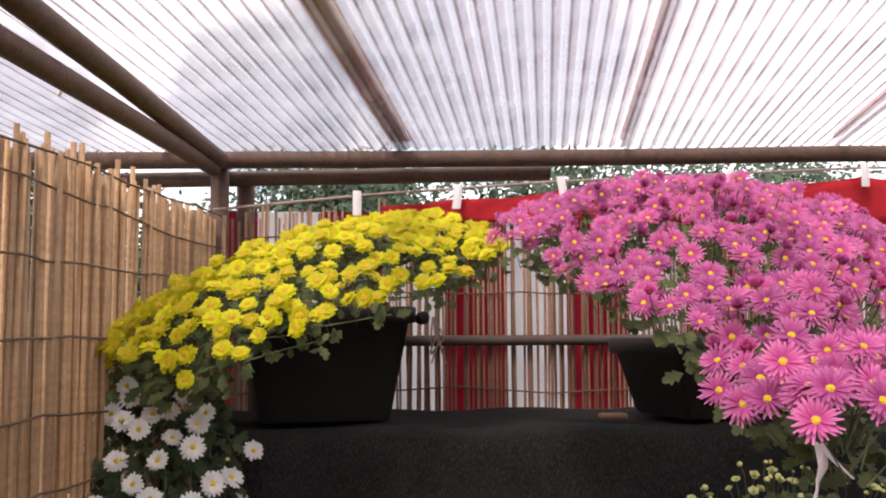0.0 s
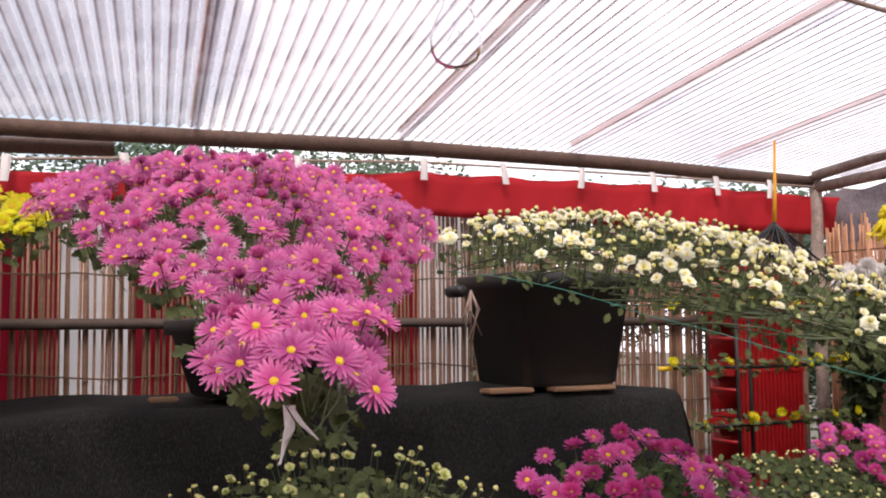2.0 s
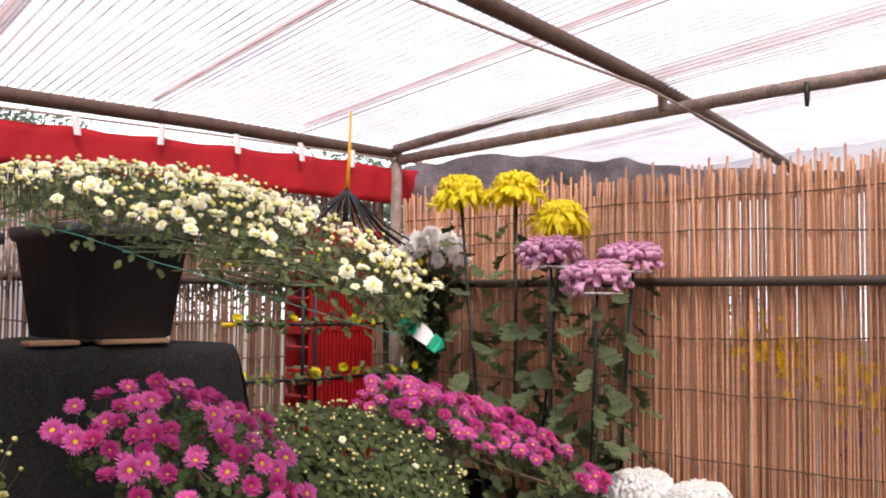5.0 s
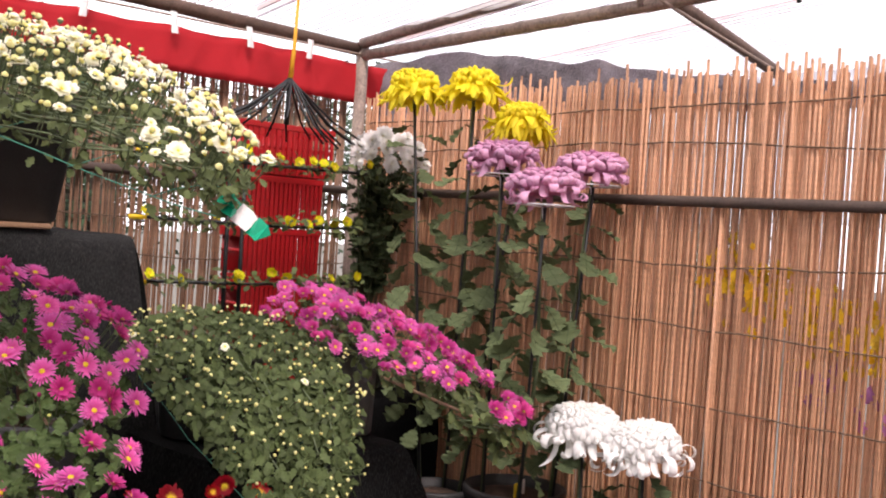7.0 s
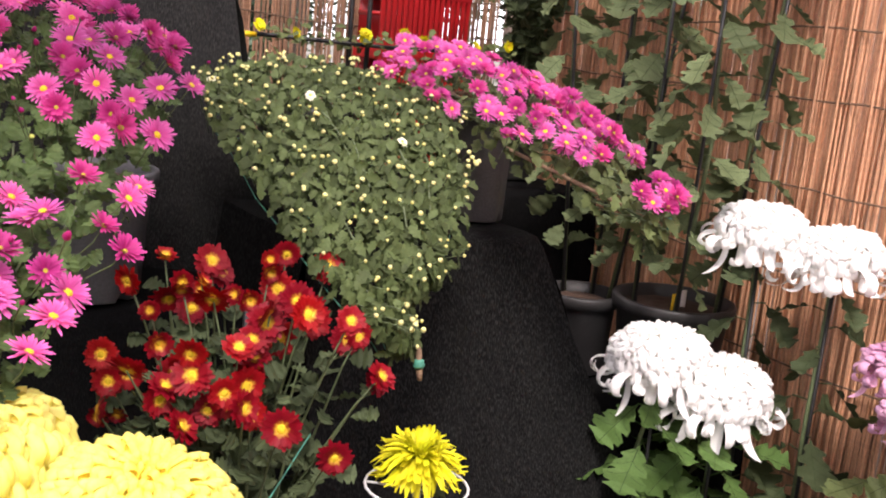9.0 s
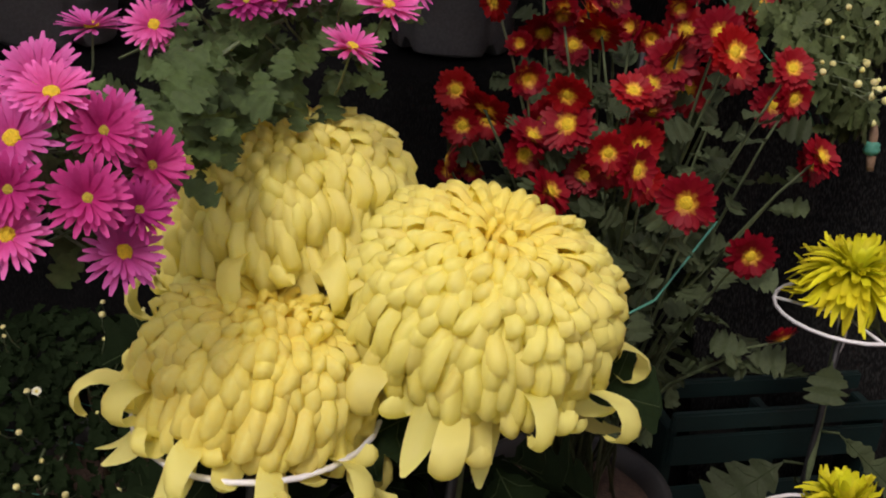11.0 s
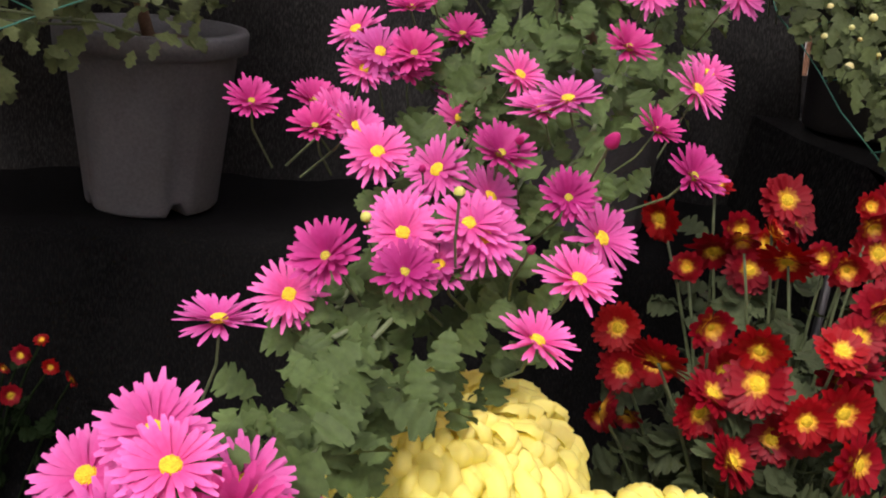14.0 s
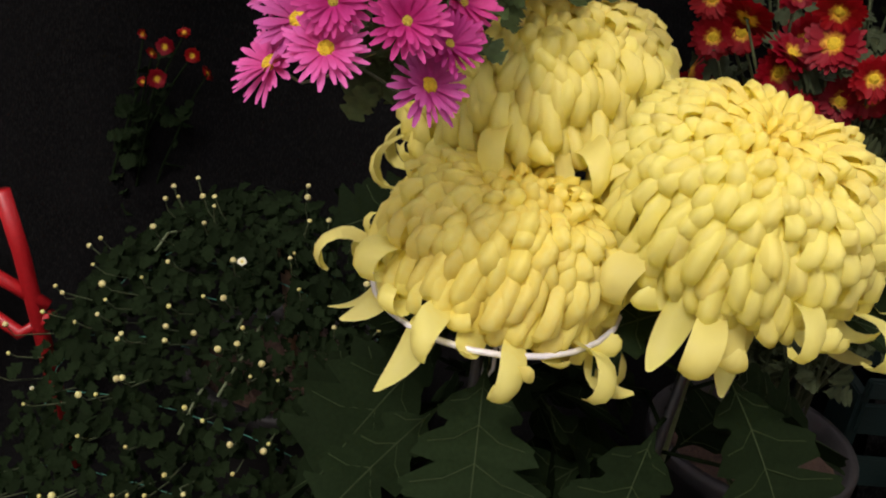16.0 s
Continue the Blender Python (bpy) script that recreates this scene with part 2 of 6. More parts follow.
M_STRING = material("dark_twine", (0.13, 0.085, 0.055), 0.9, 0.3, 40)
# one black cloth in three tones, brighter copies where more light falls
M_CLOTH = cloth_material("black_shade_cloth", (0.0038, 0.0038, 0.004), 0.012, 520.0)
M_CLOTH_LIT = cloth_material("lit_shade_cloth", (0.0165, 0.0164, 0.0164), 0.050, 620.0)
M_CLOTH_SIDE = cloth_material("streaky_shade_cloth", (0.0060, 0.0060, 0.0062), 0.032, 420.0)
M_RED_CLOTH = material("red_cloth", (0.52, 0.012, 0.022), 0.8, 0.12, 6, 0.15, translucent=0.25, fine=500)
M_STRIPE_RED = material("red_stripe_cloth", (0.26, 0.006, 0.02), 0.8, 0.15, 6, 0.1, translucent=0.35, fine=500)
M_STRIPE_WHITE = material("white_stripe_cloth", (0.85, 0.83, 0.82), 0.8, 0.06, 6, 0.1, translucent=0.45, fine=500)
M_POT_BLACK = material("black_plastic_pot", (0.028, 0.027, 0.027), 0.55, 0.3, 20, 0.15)
M_POT_GREY = material("dusty_grey_pot", (0.112, 0.112, 0.116), 0.55, 0.3, 12, 0.2)
M_SOIL = material("brown_soil", (0.060, 0.034, 0.022), 0.95, 0.5, 60, 1.0)
M_WOOD = material("raw_wood_plank", (0.33, 0.2, 0.115), 0.7, 0.3, 16)
M_GROUND = material("unseen_dark_ground", (0.085, 0.072, 0.06), 0.95, 0.35, 5, 0.6, fine=60)
M_CRATE = material("red_crate_plastic", (0.42, 0.012, 0.016), 0.4, 0.15, 14, 0.1)
M_WHITE = material("white_paper", (0.78, 0.74, 0.72), 0.8, 0.12, 30)
M_ROPE = material("pale_rope", (0.36, 0.27, 0.22), 0.9, 0.3, 60)
M_BLACK = material("black_plastic_rod", (0.012, 0.012, 0.013), 0.5, 0.3, 40)
M_WIRE = material("white_wire", (0.75, 0.75, 0.76), 0.35, 0.08, 30)
M_STRAP = material("yellow_strap", (0.72, 0.34, 0.015), 0.6, 0.15, 40)
M_TAPE_G = material("green_tape", (0.0, 0.32, 0.17), 0.3, 0.2, 40)
M_TWINE_G = material("green_twine", (0.06, 0.24, 0.17), 0.6, 0.2, 40)
M_LABEL = material("yellow_label", (0.75, 0.5, 0.01), 0.5, 0.1, 40)
M_METAL = material("filament_wire", (0.35, 0.33, 0.31), 0.5, 0.2, 40)
M_GLASS = glass_material("clear_glass")
M_LEAF = material("dusty_leaf", (0.100, 0.125, 0.046), 0.62, 0.25, 18, 0.3, island=0.35, translucent=0.2, fine=300, spec=0.22)
# leaf copy with the gloom low down put into its near-black green
M_LEAF_SHADED = material("shaded_leaf", (0.0105, 0.0185, 0.0070), 0.75, 0.25, 18, 0.3, island=0.35, translucent=0.15, fine=300, spec=0.03)
M_VEIN = material("pale_leaf_vein", (0.032, 0.048, 0.018), 0.6, 0.2, 40, 0.1, spec=0.1)
M_LEAF_P = material("pale_leaf", (0.068, 0.104, 0.033), 0.62, 0.25, 18, 0.3, island=0.3, translucent=0.2, fine=300, spec=0.22)
M_LEAF_T = material("grey_dusty_leaf", (0.125, 0.158, 0.075), 0.7, 0.25, 18, 0.3, island=0.35, translucent=0.2, fine=300, spec=0.15)
M_LEAF_R = material("dim_grey_leaf", (0.056, 0.074, 0.034), 0.66, 0.25, 18, 0.3, island=0.35, translucent=0.2, fine=300, spec=0.18)
M_LEAF_G = material("bud_plant_leaf", (0.078, 0.104, 0.038), 0.62, 0.25, 18, 0.3, island=0.35, translucent=0.2, fine=300, spec=0.18)
M_LEAF_B = material("bright_leaf", (0.085, 0.150, 0.040), 0.6, 0.25, 18, 0.3, island=0.3, translucent=0.25, fine=300, spec=0.25)
M_STEM = material("green_stem", (0.10, 0.13, 0.06), 0.6, 0.3, 60)
M_TWIG = material("brown_twig", (0.22, 0.14, 0.085), 0.8, 0.3, 60)
M_BARK = material("tree_bark", (0.07, 0.05, 0.038), 0.9, 0.4, 12, 0.8)
M_TREE = material("tree_leaf", (0.035, 0.06, 0.028), 0.6, 0.3, 3, 0.0, island=0.6, translucent=0.3)
M_DISC = material("yellow_disc", (0.74, 0.52, 0.02), 0.8, 0.25, 300, 0.9, fine=900)
M_DISC_O = material("orange_yellow_disc", (0.64, 0.42, 0.008), 0.8, 0.25, 300, 0.9, fine=900)
M_DISC_G = material("green_yellow_disc", (0.42, 0.34, 0.03), 0.8, 0.3, 300, 0.9, fine=900)
P_YELLOW = petal_material("yellow_petal", (0.63, 0.56, 0.008), (0.66, 0.64, 0.012), 0.005, 0.02, 0.2, 0.008)
P_PINK = petal_material("lilac_pink_petal", (0.48, 0.060, 0.25), (0.69, 0.215, 0.45), 0.007, 0.022, 0.34, 0.008)
P_MAGENTA = petal_material("magenta_petal", (0.57, 0.060, 0.27), (0.72, 0.155, 0.47), 0.008, 0.023, 0.25, 0.008)
P_MAGENTA_D = petal_material("deep_magenta_petal", (0.42, 0.020, 0.17), (0.60, 0.070, 0.31), 0.008, 0.023, 0.25, 0.008)
P_CREAM = petal_material("cream_petal", (0.86, 0.79, 0.20), (0.93, 0.92, 0.74), 0.002, 0.011, 0.1, 0.01)
P_LIME = petal_material("lime_cream_petal", (0.66, 0.68, 0.16), (0.80, 0.83, 0.44), 0.002, 0.012, 0.1, 0.01)
P_WHITE = petal_material("white_petal", (0.84, 0.83, 0.72), (0.86, 0.85, 0.84), 0.002, 0.02, 0.08, 0.0)
P_RED = petal_material("crimson_petal", (0.86, 0.52, 0.05), (0.255, 0.0015, 0.009), 0.0054, 0.0102, 0.3, 0.004, 0.15, 0.55, 2.0)
P_BIG_YELLOW = petal_material("butter_petal", (0.98, 0.80, 0.10), (0.98, 0.92, 0.30), 0.050, 0.098, 0.05, 0.004, 0.45, 0.45)
P_BIG_LEMON = petal_material("lemon_petal", (0.86, 0.70, 0.012), (0.88, 0.76, 0.04), 0.02, 0.08, 0.12, 0.006, 0.35)
P_SPIDER = petal_material("spider_petal", (0.60, 0.60, 0.02), (0.86, 0.80, 0.03), 0.02, 0.06, 0.15, 0.01, 0.3)
P_BIG_WHITE = petal_material("ivory_petal", (0.93, 0.92, 0.84), (0.96, 0.955, 0.94), 0.02, 0.1, 0.03, 0.0, 0.28)
P_BIG_LILAC = petal_material("lilac_petal", (0.44, 0.11, 0.26), (0.74, 0.42, 0.60), 0.045, 0.085, 0.2, 0.01, 0.3)

# ---------------------------------------------------------------- building helpers
UP = Vector((0, 0, 1))


def thing(name, loc, label, category, group=""):
    ob = new(name)
    ob.location = loc
    ob.empty_display_size = 0.05
    return tagged(ob, label, category, group)


def attach(ob, parent, label=""):
    ob.parent = parent
    if parent.parent is None:
        ob.matrix_parent_inverse = Matrix.Translation(-Vector(parent.location))
    if label:
        ob["label"] = label
    return ob


def mesh_of(name, verts, faces, mats, index=None, smooth=True):
    me = bpy.data.meshes.new(name)
    me.from_pydata([tuple(v) for v in verts], [], faces)
    for m in mats if isinstance(mats, (list, tuple)) else [mats]:
        me.materials.append(m)
    if index:
        me.polygons.foreach_set("material_index", index)
    me.polygons.foreach_set("use_smooth", [smooth] * len(me.polygons))
    me.update()
    return me


def part(name, geo, mats, parent=None, label="", smooth=True):
    """Links (verts, faces) or a mesh as one object, under a thing where one is given."""
    me = geo if isinstance(geo, bpy.types.Mesh) else mesh_of(name, geo[0], geo[1], mats, smooth=smooth)
    ob = new(name, me)
    return attach(ob, parent, label) if parent else ob


def join(*geos):
    verts, faces = [], []
    for v, f in geos:
        k = len(verts)
        verts += list(v)
        faces += [tuple(i + k for i in q) for q in f]
    return verts, faces


def tube(points, radius, sides=8, caps=True):
    """A round bar along points; radius may be one number or one for each point."""
    pts = [Vector(p) for p in points]
    rad = radius if isinstance(radius, (list, tuple)) else [radius] * len(pts)
    verts, faces = [], []
    ref = None
    for i, p in enumerate(pts):
        d = (pts[min(i + 1, len(pts) - 1)] - pts[max(i - 1, 0)]).normalized()
        if ref is None:
            ref = d.orthogonal().normalized()
        ref = (ref - d * ref.dot(d)).normalized()
        other = d.cross(ref)
        for k in range(sides):
            a = 2 * math.pi * k / sides
            verts.append(p + (ref * math.cos(a) + other * math.sin(a)) * rad[i])
    for i in range(len(pts) - 1):
        for k in range(sides):
            a, b = i * sides + k, i * sides + (k + 1) % sides
            faces.append((a, b, b + sides, a + sides))
    if caps:
        faces.append(tuple(range(sides))[::-1])
        faces.append(tuple(range(len(verts) - sides, len(verts))))
    return verts, faces


def lathe(profile, centre, sides=32):
    """A turned form from (radius, height) pairs."""
    cx, cy, cz = centre
    verts, faces = [], []
    for r, h in profile:
        for k in range(sides):
            a = 2 * math.pi * k / sides
            verts.append(Vector((cx + r * math.cos(a), cy + r * math.sin(a), cz + h)))
    for i in range(len(profile) - 1):
        for k in range(sides):
            a, b = i * sides + k, i * sides + (k + 1) % sides
            faces.append((a, b, b + sides, a + sides))
    return verts, faces


def box(x0, y0, z0, x1, y1, z1, bevel=0.004):
    bm = bmesh.new()
    bmesh.ops.create_cube(bm, size=1)
    for v in bm.verts:
        v.co = Vector(((x0 + x1) / 2 + v.co.x * (x1 - x0), (y0 + y1) / 2 + v.co.y * (y1 - y0), (z0 + z1) / 2 + v.co.z * (z1 - z0)))
    if bevel:
        bmesh.ops.bevel(bm, geom=list(bm.edges), offset=bevel, segments=2, affect="EDGES")
    bm.verts.index_update()
    out = [v.co.copy() for v in bm.verts], [tuple(v.index for v in f.verts) for f in bm.faces]
    bm.free()
    return out


def basis(z, spin=0.0):
    """A turn whose z axis points along z."""
    z = Vector(z).normalized()
    return z.to_track_quat("Z", "Y").to_matrix().to_4x4() @ Matrix.Rotation(spin, 4, "Z")


# ---------------------------------------------------------------- the shed
BACK, RIGHT, LEFT = 2.60, 2.865, -0.44
EAVE = 1.975
SLOPE, SKEW = 0.040, -0.20


def roof_z(x, y):
    """Underside of the roof: it rises to the front, and its back edge sags a little to one side."""
    return EAVE - 0.018 + 0.033 * max(-0.6, min(x / 1.4, 1)) + SLOPE * (BACK - y)


# ground out of view, kept dark to cut the light it bounces up
ground = part("ground", ([(-40, -40, 0), (40, -40, 0), (40, 60, 0), (-40, 60, 0)], [(0, 1, 2, 3)]), M_GROUND)
tagged(ground, "dark ground out of view round the shed", "ground", kind="structure")


def corrugated(x0, waves, y_far, y_near, lift):
    pitch, amp, per = 0.032, 0.0045, 8
    verts, faces = [], []
    rows = 7
    n = waves * per + 1
    for j in range(rows):
        y = y_far + (y_near - y_far) * j / (rows - 1)
        for i in range(n):
            x = x0 + i * pitch / per
            verts.append((x + SKEW * (BACK - y), y, roof_z(x, y) + lift + amp * math.cos(2 * math.pi * i / per)))
    for j in range(rows - 1):
        for i in range(n - 1):
            a = j * n + i
            faces.append((a, a + 1, a + n + 1, a + n))
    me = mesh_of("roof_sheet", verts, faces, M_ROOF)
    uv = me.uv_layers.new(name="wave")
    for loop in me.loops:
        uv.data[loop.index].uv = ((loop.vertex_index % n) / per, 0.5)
    return me


# fence added behind the camera, out of view, to hold back frontal light
front = []
for k in range(24):
    x0 = -1.6 + 0.24 * k
    front.append((x0, x0 + 0.232))
light_blocking_fence = thing("light_blocking_fence", (1.2, -2.6, 0), "plain board fence added out of view to block front light", "fence")
light_blocking_fence["kind"] = "structure"
for x0, x1 in front:
    part("board", box(x0, -2.66, 0.0, x1, -2.63, 1.93, 0.003), M_WOOD, light_blocking_fence, smooth=False)

roof = thing("roof", (0.66, BACK, EAVE), "milky corrugated plastic sheets laid side by side over the shed", "roof")
roof["kind"] = "structure"
for k in range(-5, 8):
    part("roof_sheet", corrugated(0.662 + 0.59 * k - 0.010, 19, BACK + 0.035, -2.55, 0.004 * (k % 2)), M_ROOF, roof)


def batten(k, half, name="batten"):
    x = 0.662 + 0.59 * k
    a = Vector((x + 0.0, BACK + 0.02, roof_z(x, BACK) + 0.018))
    b = Vector((x + SKEW * (BACK + 2.2), -2.2, roof_z(x, -2.2) + 0.018))
    s = Vector((half, 0, 0))
    h = Vector((0, 0, 0.012))
    v = [a - s, a + s, b + s, b - s, a - s + h, a + s + h, b + s + h, b - s + h]
    return v, [(3, 2, 1, 0), (4, 5, 6, 7), (0, 1, 5, 4), (1, 2, 6, 5), (2, 3, 7, 6), (3, 0, 4, 7)]


for k in range(-3, 6):
    part("batten", batten(k, 0.027 if k == -1 else 0.0075), M_BATTEN, roof, "thin reddish batten lying on the sheets", smooth=False)


def pipe(name, points, r, mat, label):
    ob = part(name, tube(points, r, 14), mat)
    return tagged(ob, label, "pipe", "frame of the shed", "structure")


pipe("pipe", [(-0.95, BACK, 1.910), (0.1, BACK, 1.928), (0.65, BACK, 1.940), (1.3, BACK, 1.958), (2.0, BACK, 1.962), (2.87, BACK, 1.950)], 0.022, M_PIPE, "rust-brown steel pipe carrying the roof's back edge")
pipe("pipe", [(-0.85, BACK + 0.06, 1.868), (0.02, BACK + 0.06, 1.892), (0.47, BACK + 0.06, 1.906)], 0.02, M_PIPE, "second dark pipe below the roof's back edge")
pipe("pipe", [(-0.384, BACK - 0.02, 1.915), (-0.489, 1.90, 1.947), (-0.535, 1.45, 1.945), (-0.66, 0.4, 1.955)], 0.022, M_PIPE, "rusty pipe running forward under the roof")
pipe("pipe", [(-0.40, BACK - 0.03, 1.895), (-0.498, 1.90, 1.892), (-0.555, 1.45, 1.885), (-0.69, 0.4, 1.875)], 0.02, M_PIPE, "lower rusty pipe running forward beside the reed wall")
pipe("pipe", [(-0.39, BACK + 0.03, 0.0), (-0.39, BACK + 0.03, 1.91)], 0.024, M_PIPE, "rusty post in the back corner of the shed")
pipe("pipe", [(-0.33, BACK + 0.09, 0.0), (-0.33, BACK + 0.09, 1.885)], 0.024, M_PIPE, "second rusty post beside the corner")
pipe("pipe", [(2.85, BACK - 0.01, 0.0), (2.85, BACK - 0.01, EAVE)], 0.022, M_PIPE_PALE, "brown flaking post in the corner by the reed wall")
pipe("pipe", [(2.84, BACK - 0.02, EAVE - 0.005), (2.83, 1.05, 2.13), (2.80, -1.2, 2.36)], 0.019, M_PIPE_PALE, "pale flaking pipe rising along the reed wall")
pipe("pipe", [(2.85, BACK - 0.02, EAVE - 0.045), (2.83, 1.05, 1.985), (2.82, -1.2, 2.03)], 0.019, M_PIPE_PALE, "level flaking pipe above the reed wall")
pipe("pipe", [(0.2, 0.80, 1.955), (1.4, 1.086, 1.995), (2.8, 1.413, 2.035), (3.5, 1.52, 1.99), (4.2, 1.62, 1.93)], 0.021, M_PIPE, "dark rusty pipe crossing under the roof")
clamp = pipe("pipe_clamp", [(2.826, 1.42, 1.965), (2.826, 1.43, 2.09)], 0.014, M_PIPE_PALE, "short upright pipe clamp between two pipes")
wire = tagged(part("wire", tube([(0.2, 0.80, 1.90), (1.23, 1.05, 1.93), (1.9, 1.2, 1.961), (2.55, 1.3, 1.978), (3.5, 1.4, 1.91)], 0.004, 6), M_ROPE), "thin reddish wire slung beside the crossing pipe", "wire", kind="structure")


# reed screens: every reed is a piece of its own, with twine across
def reed_mesh(name, length, r, mat, seed):
    rnd = random.Random(seed)
    pts, rad = [], []
    for i in range(5):
        pts.append((rnd.uniform(-1, 1) * 0.0025, rnd.uniform(-1, 1) * 0.002, length * i / 4))
        rad.append(r * rnd.uniform(0.85, 1.1))
    v, f = tube(pts, rad, 5)
    return mesh_of(name, v, f, mat)


def reed_screen(wall, spots, mat, rest_mat, r, low, top, seed, single):
    """spots: (x, y) along the wall. The first `single` are parts, the others one joined part."""
    rnd = random.Random(seed)
    kinds = [reed_mesh("reed", top - low + d, r, mat, seed + i) for i, d in enumerate((-0.03, -0.015, -0.005, 0.0, 0.008, 0.02, 0.04))]
    spots = list(spots)
    rest = []
    for i, (x, y) in enumerate(spots):
        m = Matrix.Translation((x + rnd.uniform(-1, 1) * 0.002, y + rnd.uniform(-1, 1) * 0.002, low)) @ Euler((rnd.gauss(0, 0.006), rnd.gauss(0, 0.006), rnd.uniform(0, 6))).to_matrix().to_4x4()
        k = rnd.choices(range(7), (1, 2, 4, 5, 4, 2, 1))[0]
        if i < single:
            ob = part("reed", kinds[k], mat, wall)
            ob.matrix_basis = m
        else:
            v, f = tube([(0, 0, 0), (rnd.uniform(-1, 1) * 0.002, 0, (top - low) / 2), (0, 0, top - low + rnd.uniform(-0.03, 0.03))], r, 5)
            rest.append(([m @ Vector(p) for p in v], f))
    if rest:
        part("reeds", join(*rest), rest_mat, wall)["kind"] = "stuff"


def twine_rows(wall, a, b, heights, out, seed):
    rnd = random.Random(seed)
    a, b = Vector(a), Vector(b)
    out = Vector(out)
    for z in heights:
        pts = []
        drift = 0
        for i in range(41):
            drift += rnd.uniform(-1, 1) * 0.007
            drift *= 0.92
            p = a.lerp(b, i / 40)
            p.z = z + drift
            pts.append(p + out * (0.005 + 0.002 * (i % 2)))
        part("twine", tube(pts, 0.0022, 5), M_STRING, wall, "dark twine woven across the reeds")


def rail(name, a, b, label):
    a, b = Vector(a), Vector(b)
    ob = part(name, tube([a, a.lerp(b, 0.5), b], 0.014, 6), M_RAIL)
    return tagged(ob, label, "rail", "rails of the reed screens", "structure")


# ---------------------------------------------------------------- shelves under black cloth


def draped_tier(name, x0, x1, y0, y1, top, foot, flare, label, seed, cloth=M_CLOTH, end=0.0):
    """A tier hidden under cloth: the top sags between its boards, the front hangs in folds."""
    rnd = random.Random(seed)
    nx, verts, faces = 90, [], []
    prof = [(y1, 0.0, 0.0), ((y0 + y1) / 2, 0.006, 0.0), (y0 + 0.06, 0.0, 0.0), (y0 + 0.015, 0.003, 0.05), (y0, 0.02, 0.15)]
    h = top - foot
    for i in range(1, 13):
        prof.append((y0 - flare * (i / 12) ** 1.2, 0.02 + (h - 0.02) * i / 12, 0.25 + 0.75 * i / 12))
    ph = [rnd.uniform(0, 6) for _ in range(4)]
    for y, d, fold in prof:
        for i in range(nx + 1):
            x = x0 + (x1 - x0) * i / nx + end * (d / h) * (i / nx) ** 3
            w = math.sin(x * 31 + ph[0]) * 0.5 + math.sin(x * 73 + ph[1]) * 0.3 + math.sin(x * 13 + ph[2]) * 0.6
            wob = 0.004 * math.sin(x * 17 + ph[3]) + 0.004 * noise.noise(Vector((x * 9, y * 9, 1)))
            verts.append(Vector((x, y - fold * 0.016 * w, top - d + (wob if d < 0.03 else 0))))
    m = nx + 1
    for j in range(len(prof) - 1):
        for i in range(nx):
            a = j * m + i
            faces.append((a, a + m, a + m + 1, a + 1))
    # hanging ends
    for i, sgn in ((0, -1), (nx, 1)):
        col = [j * m + i for j in range(len(prof))]
        rows = 8
        ends = []
        for r in range(rows + 1):
            line = []
            for j in (0, 1, 2, 4):
                p = verts[col[j]].copy()
                p.x += sgn * (0.012 * min(1, r) + 0.01 * math.sin(p.y * 40 + r) * (r / rows) + 0.03 * flare * r + (end * (r / rows) * (0.4 + 0.6 * j / 4) if sgn > 0 else 0))
                p.z = p.z - (p.z - foot) * r / rows
                line.append(len(verts))
                verts.append(p)
            ends.append(line)
        for r in range(rows):
            for q in range(3):
                faces.append((ends[r][q], ends[r][q + 1], ends[r + 1][q + 1], ends[r + 1][q]))
    ob = part(name, (verts, faces), cloth)
    return tagged(ob, label, "shelf", "flower tiers", "structure")


UPPER, MID, SIDE = 1.292, 0.700, 0.835
draped_tier("shelf_tier", LEFT + 0.03, 1.74, 2.02, 2.56, UPPER, MID - 0.02, 0.03, "tall tier of shelving draped in black shade cloth", 1, M_CLOTH_LIT, 0.10)
draped_tier("shelf_tier", LEFT + 0.03, 1.80, 1.69, 2.10, MID, 0.0, 0.20, "middle tier draped in black shade cloth, for grey pots", 2)
draped_tier("shelf_tier", 1.74, 2.82, 2.08, 2.56, SIDE, 0.0, 0.04, "back part of the side tier under black shade cloth", 4)
draped_tier("shelf_tier", 1.74, 2.255, 1.60, 2.07, SIDE, 0.0, 0.22, "side tier with black shade cloth falling in folds", 3, M_CLOTH_SIDE, 0.34)
# sheet added behind the tiers so no daylight shows through their gaps
bv, bf = [], []
for j in range(9):
    for i in range(61):
        x = LEFT + 0.03 + (1.76 - LEFT) * i / 60
        bv.append((x, 2.565 + 0.006 * math.sin(x * 37 + j), 1.20 * j / 8))
for j in range(8):
    for i in range(60):
        a = j * 61 + i
        bf.append((a, a + 1, a + 62, a + 61))
tagged(part("light_stop_cloth", (bv, bf), M_CLOTH), "black cloth added behind the lower tiers to stop light", "cloth", kind="structure")
sheet_v, sheet_f = [], []
for j in range(25):
    for i in range(41):
        x, y = -0.43 + 3.27 * i / 40, 0.6 + 1.95 * j / 24
        sheet_v.append((x, y, 0.012 + 0.008 * noise.noise(Vector((x * 6, y * 6, 0)))))
for j in range(24):
    for i in range(40):
        a = j * 41 + i
        sheet_f.append((a, a + 1, a + 42, a + 41))
tagged(part("ground_sheet", (sheet_v, sheet_f), M_CLOTH), "black weed cloth spread over the earth", "ground cloth", kind="structure")


# ---------------------------------------------------------------- flowers and leaves


